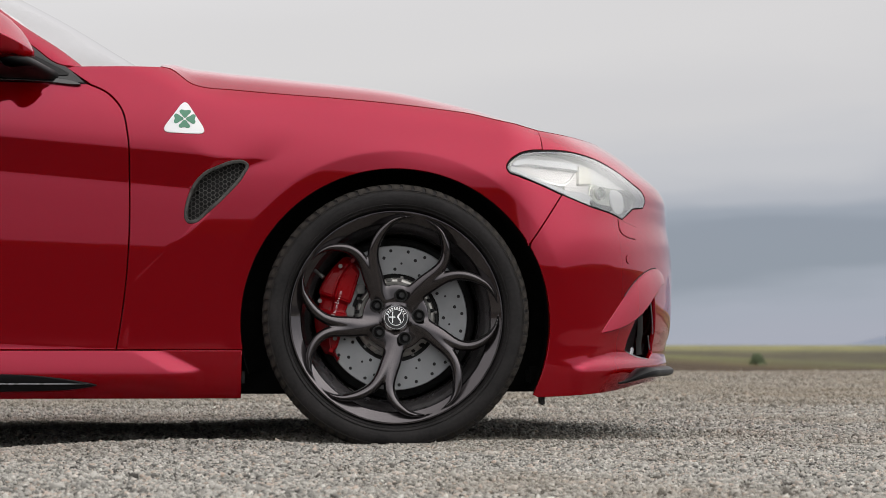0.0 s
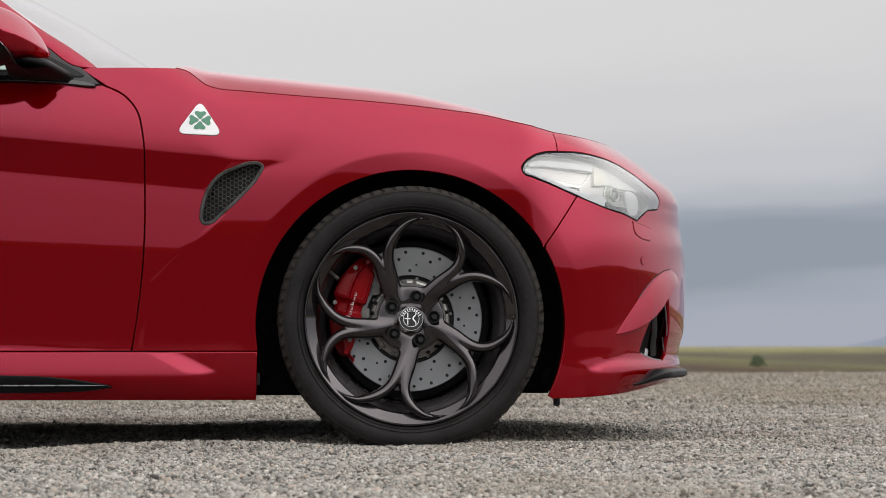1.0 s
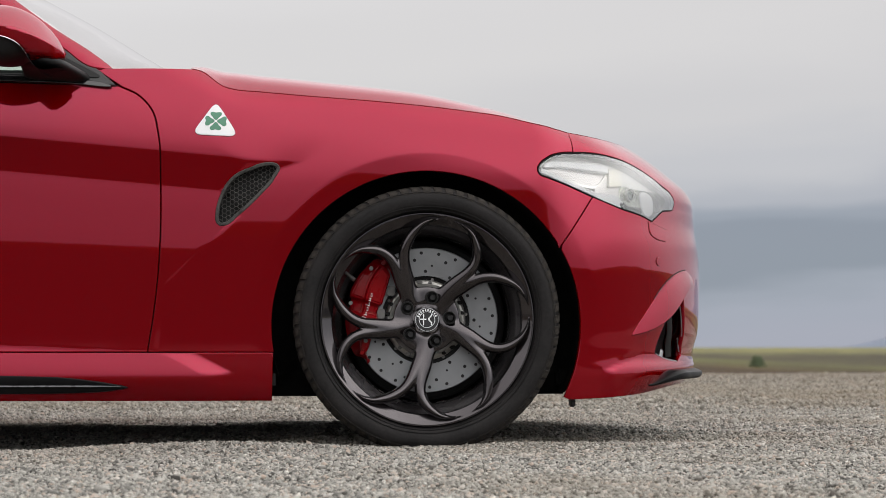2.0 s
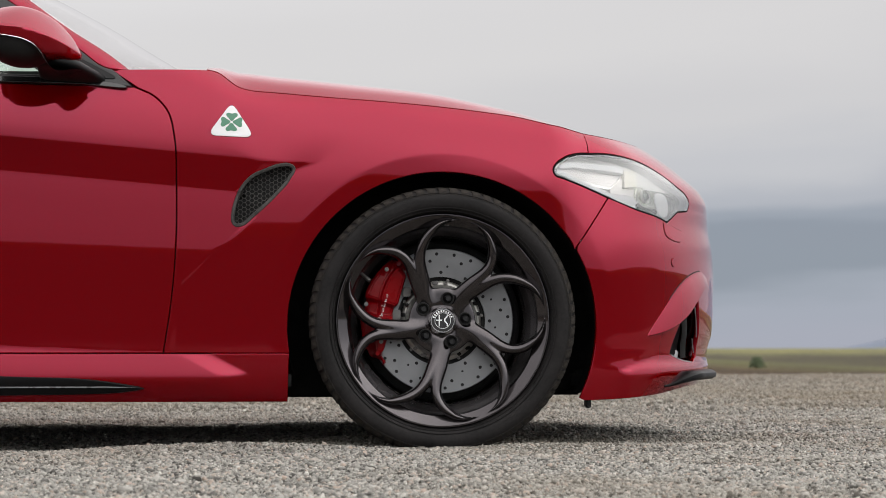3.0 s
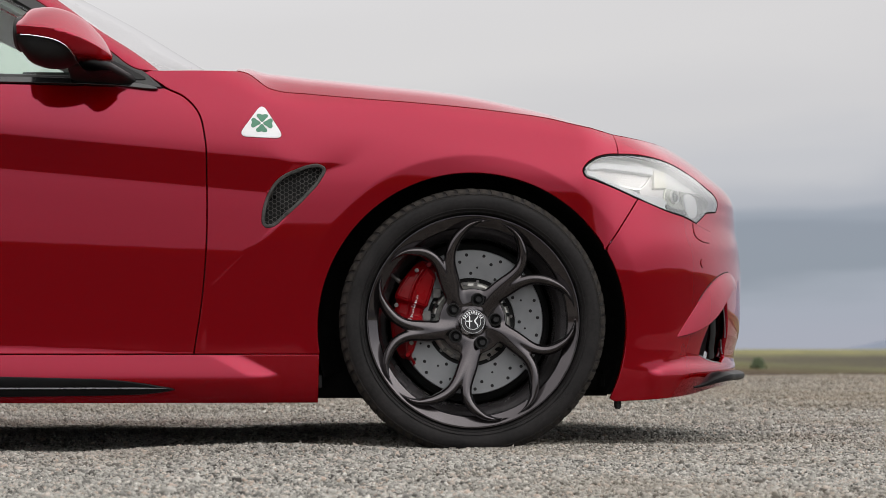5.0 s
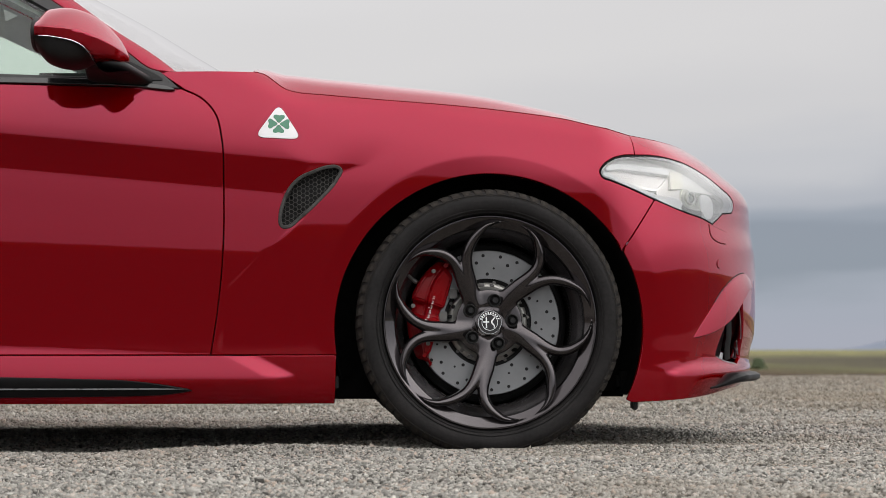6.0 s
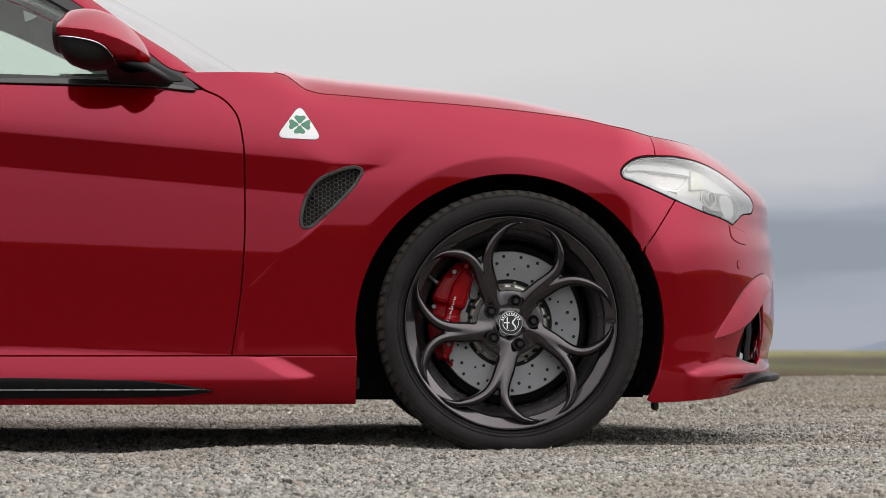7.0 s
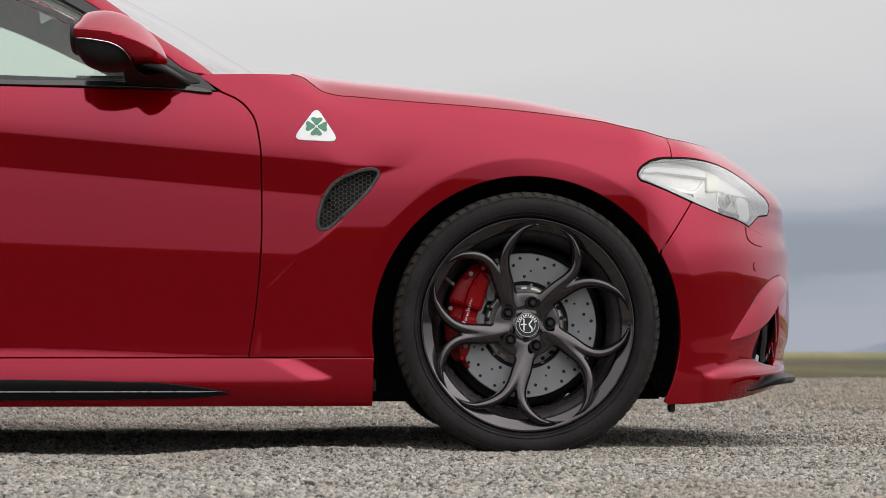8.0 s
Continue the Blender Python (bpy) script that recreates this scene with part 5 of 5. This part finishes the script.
tri = [(-1.242, -.45, 1.135), (-1.204, -.45, 1.118), (-1.237, -.45, 1.103)]
mesh_ob("interior_label", tri + [(x, y + .002, z) for x, y, z in tri], [(0, 1, 2), (5, 4, 3), (0, 3, 4, 1), (1, 4, 5, 2), (2, 5, 3, 0)], WHITE, car, "small pale triangular label inside the window", flat=True)

# ---- lamp insides, front details ----
STRIP = [(0.296, 0.7), (0.332, 0.708), (0.394, 0.708), (0.513, 0.704, 1), (0.502, 0.689, 1), (0.407, 0.694), (0.344, 0.698)]
POCKET = [(0.291, 0.697), (0.346, 0.7), (0.418, 0.698), (0.516, 0.694), (0.493, 0.677), (0.464, 0.657), (0.447, 0.649), (0.421, 0.65), (0.363, 0.664), (0.313, 0.68)]
DIVIDER = [(0.513, 0.696), (0.554, 0.696), (0.526, 0.653), (0.485, 0.65)]
DIVIDER_FOOT = [(0.444, 0.643), (0.498, 0.679), (0.493, 0.651), (0.526, 0.651), (0.518, 0.611), (0.479, 0.612), (0.45, 0.623)]
BEZEL = [(0.545, 0.654), (0.581, 0.651), (0.658, 0.649), (0.741, 0.644), (0.711, 0.609), (0.661, 0.58), (0.618, 0.59), (0.548, 0.604), (0.534, 0.612)]
BLINKER = [(0.605, 0.636), (0.638, 0.642), (0.655, 0.62), (0.645, 0.584), (0.618, 0.586), (0.608, 0.603)]
BOTTOM_TRIM = [(0.522, 0.605), (0.544, 0.6), (0.594, 0.588), (0.589, 0.584), (0.554, 0.591), (0.523, 0.601)]
LOWER_BEZEL = [(0.288, 0.686), (0.315, 0.674), (0.356, 0.658), (0.434, 0.628), (0.528, 0.599), (0.528, 0.605), (0.435, 0.635), (0.357, 0.665), (0.316, 0.681)]
panel("daylight_strip", spline(STRIP, .006), lamp_floor(.012), WHITE, lamp, gap=0, deep=.02, step=.008, both=False)
pocket_loop = spline(POCKET, .006)
panel("reflector_pocket", pocket_loop, lamp_floor(.026), POCKET_GREY, lamp, gap=0, deep=.01, step=.008, both=False)
panel("pocket_rim", pocket_loop, lamp_floor(.022), REFLECTOR, lamp, gap=-.001, deep=.004, step=.004, holes=[inset(pocket_loop, .0016)], both=False)
panel("lamp_divider", rounded(DIVIDER, .0015, 3), lamp_floor(.010), AMBER, lamp, gap=0, deep=.03, step=.008, both=False)
panel("divider_foot", rounded(DIVIDER_FOOT, .0015, 3), lamp_floor(.0205), POCKET_GREY, lamp, gap=0, deep=.02, step=.008, both=False)
panel("lower_bezel", spline(LOWER_BEZEL, .006), lamp_floor(.016), WHITE, lamp, gap=0, deep=.02, step=.008, both=False)
panel("projector_bezel", spline(BEZEL, .006), lamp_floor(.024), MIRRORED, lamp, gap=0, deep=.01, step=.008, both=False)
panel("blinker_lens", spline(BLINKER, .004), lamp_floor(.020), WHITE, lamp, gap=0, deep=.008, step=.008, both=False)
panel("bottom_trim", spline(BOTTOM_TRIM, .004), lamp_floor(.012), BLACK, lamp, gap=0, deep=.008, step=.008, both=False)
for u, z, r in ((0.564, 0.632, .0125),):
    place = lamp_floor(.022)(np.array([u]), np.array([z]))[0]
    way = normals_of(skin, np.array([[u, z]]))[0]
    turn = Vector(way).lerp(Vector((.75, -.65, .0)), .5).normalized().to_track_quat("-Y", "Z").to_matrix().to_4x4()
    for name, prof, mat in (("lamp_ring", [(r * 1.02, .012), (r * 1.30, -.004), (r * 1.36, -.004), (r * 1.36, .012)], LAMP_GREY),
                            ("lamp_lens", [(.0, -.009), (r * .5, -.0075), (r * .85, -.003), (r, .003), (r, .012)], PROJ),
                            ("lamp_bowl", [(.0, .016), (r, .013), (r * 1.04, .004)], POCKET_GREY)):
        bm = lathe(prof, 36)
        bmesh.ops.transform(bm, matrix=Matrix.Translation(place) @ turn, verts=bm.verts)
        part(name, bm, mat, lamp)

BACKING = [(0.345, 0.516), (0.363, 0.503), (0.455, 0.61), (0.413, 0.629)]
panel("joint_backing", np.array(BACKING), lamp_floor(.012), DARK, car, gap=0, step=.02, deep=.002)

# honeycomb in the vent
bm = bmesh.new()
cell = .0064
vent_in = inset(mesh_loop, .004)
done = set()
for i in range(-5, 40):
    for j in range(-5, 40):
        cu, cz = -.515 + cell * 1.5 * i, .545 + cell * math.sqrt(3) * (j + .5 * (i % 2))
        if not inside(np.array([[cu, cz]]), vent_in)[0]:
            continue
        ring = [(round(cu + cell * math.cos(radians(60 * k)), 5), round(cz + cell * math.sin(radians(60 * k)), 5)) for k in range(6)]
        for a, b in zip(ring, ring[1:] + ring[:1]):
            key = tuple(sorted(((round(a[0], 3), round(a[1], 3)), (round(b[0], 3), round(b[1], 3)))))
            if key in done:
                continue
            done.add(key)
            pa, pb = (skin(*q) + np.array((0, .007, 0)) for q in (a, b))
            rod(bm, pa, pb, .0011, 4)
tagged(part("vent_mesh", bm, VENT_GREY, vent, "dusty black honeycomb mesh"), kind="stuff")

# bumper corner blade: tucked under the skin above, standing out towards the intake
upper = spline([(0.534, 0.275), (0.552, 0.299), (0.572, 0.323), (0.599, 0.353), (0.646, 0.4), (0.694, 0.429), (0.736, 0.441), (0.77, 0.442), (0.802, 0.433)], .006, closed=False)
lower = spline([(0.802, 0.433), (0.809, 0.417), (0.763, 0.399), (0.718, 0.37), (0.677, 0.337), (0.638, 0.311), (0.575, 0.285), (0.534, 0.275)], .006, closed=False)


def blade_skin(u, z):
    p = skin(u, z)
    uv = np.stack([np.broadcast_to(u, p.shape[:-1]).ravel(), np.broadcast_to(z, p.shape[:-1]).ravel()], -1)
    d = np.full(len(uv), 9.0)
    for a, b in zip(upper, upper[1:]):
        e = b - a
        k = np.clip(((uv - a) @ e) / (e @ e), 0, 1)
        d = np.minimum(d, np.linalg.norm(uv - a - k[:, None] * e, axis=1))
    return p + (normals_of(skin, uv) * (.0012 + .030 * (1 - np.exp(-d / .080)))[:, None]).reshape(p.shape)


panel("bumper_blade", np.concatenate([upper[:-1], lower[:-1]]), blade_skin, PAINT, car, gap=.001, step=.006, deep=.02)
slit = upper[int(.36 * len(upper)):int(.86 * len(upper))]
slit = np.concatenate([slit, (slit + np.array((-.0014, .0020)))[::-1]])
panel("blade_gap", slit, skin, DARK, car, gap=0, step=.01, deep=.002, lift=.0008, edge=.0004)

# black splitter lip round the chin
LIP = spline([(.560, .775), (.590, .758), (.622, .730), (.655, .655), (.698, .520), (.735, .300), (.752, .0)], .02, closed=False)
for s in (1, -1):
    grow = smooth(.56, .64, LIP[:, 0])
    path = np.stack([LIP[:, 0], -s * LIP[:, 1], .150 + .026 * grow], -1)
    bm = bmesh.new()
    sweep(bm, [tuple(q) for q in path], list(.006 + .058 * grow), list(.005 + .020 * grow), up=(0, 0, 1), sides=14, square=3)
    part("splitter_lip", bm, SILL_BLACK, car, "black splitter lip")

# intake: thin upright fins and a pale foot strip
FINS = [(0.763, 0.273, 0.732, 0.367), (0.769, 0.233, 0.74, 0.268), (0.742, 0.221, 0.711, 0.352), (0.694, 0.22, 0.7, 0.236)]
FOOT = [(0.637, 0.228), (0.662, 0.22), (0.692, 0.214), (0.742, 0.209)]
for s in (1, -1):
    for (u0, z0, u1, z1), mat, deep, w in zip(FINS, (EDGE, EDGE, DARK, EDGE), (.003, .004, .022, .020), (.0028, .003, .020, .012)):
        zs = np.linspace(z0, z1, 14)
        us = np.linspace(u0, u1, 14)
        p = skin(us, zs) - normals_of(skin, np.stack([us, zs], -1)) * deep
        p[:, 1] *= s
        bm = bmesh.new()
        sweep(bm, [tuple(q) for q in p], [w] * 14, [.003] * 14, up=(.6, -.8 * s, 0), sides=8)
        part("intake_fin", bm, mat, car)
    us, zs = spline(FOOT, .008, closed=False).T
    p = skin(us, zs) - normals_of(skin, np.stack([us, zs], -1)) * .001
    p[:, 1] *= s
    bm = bmesh.new()
    sweep(bm, [tuple(q) for q in p], [.0035] * len(p), [.004] * len(p), up=(0, 0, 1), sides=8)
    part("intake_foot", bm, EDGE, car)

# washer cover and parking sensor outlines
washer = spline([(0.6, 0.562, 1), (0.673, 0.545, 1), (0.67, 0.529), (0.659, 0.514, 1), (0.621, 0.52), (0.605, 0.529)], .004)
panel("washer_cover", washer, skin, PAINT, car, gap=.0012, lift=.0022, step=.006, deep=.002, edge=.001)
panel("washer_gap", washer, skin, PAINT_IN, car, gap=-.0006, lift=.0012, step=.006, deep=.001, edge=.0002)
ringc = np.array([(0.625 + .0085 * math.cos(a), 0.462 + .0105 * math.sin(a)) for a in np.linspace(0, 2 * math.pi, 28, endpoint=False)])
panel("sensor_gap", ringc, skin, PAINT_IN, car, gap=-.0006, lift=.0012, step=.005, deep=.001, edge=.0002)
panel("parking_sensor", ringc, skin, PAINT, car, gap=.0006, lift=.0022, step=.006, deep=.002, edge=.0006)

# gloss strip along the window's foot
belt = spline([(-.780, .8855), (-.889, .8905), (-1.286, .8985), (-1.8, .913, 1), (-1.8, .924, 1), (-1.286, .9095), (-.95, .904), (-.85, .897)], .012)
panel("belt_moulding", belt, cabin, GLOSS, car, gap=.0005, lift=.004, deep=.008, step=.012, label="gloss black belt moulding")
sail = rounded([(-.790, .903), (-.950, .912), (-.893, .957)], .006)
panel("mirror_sail", sail, cabin, BLACK, car, gap=0, lift=.003, deep=.008, step=.02)
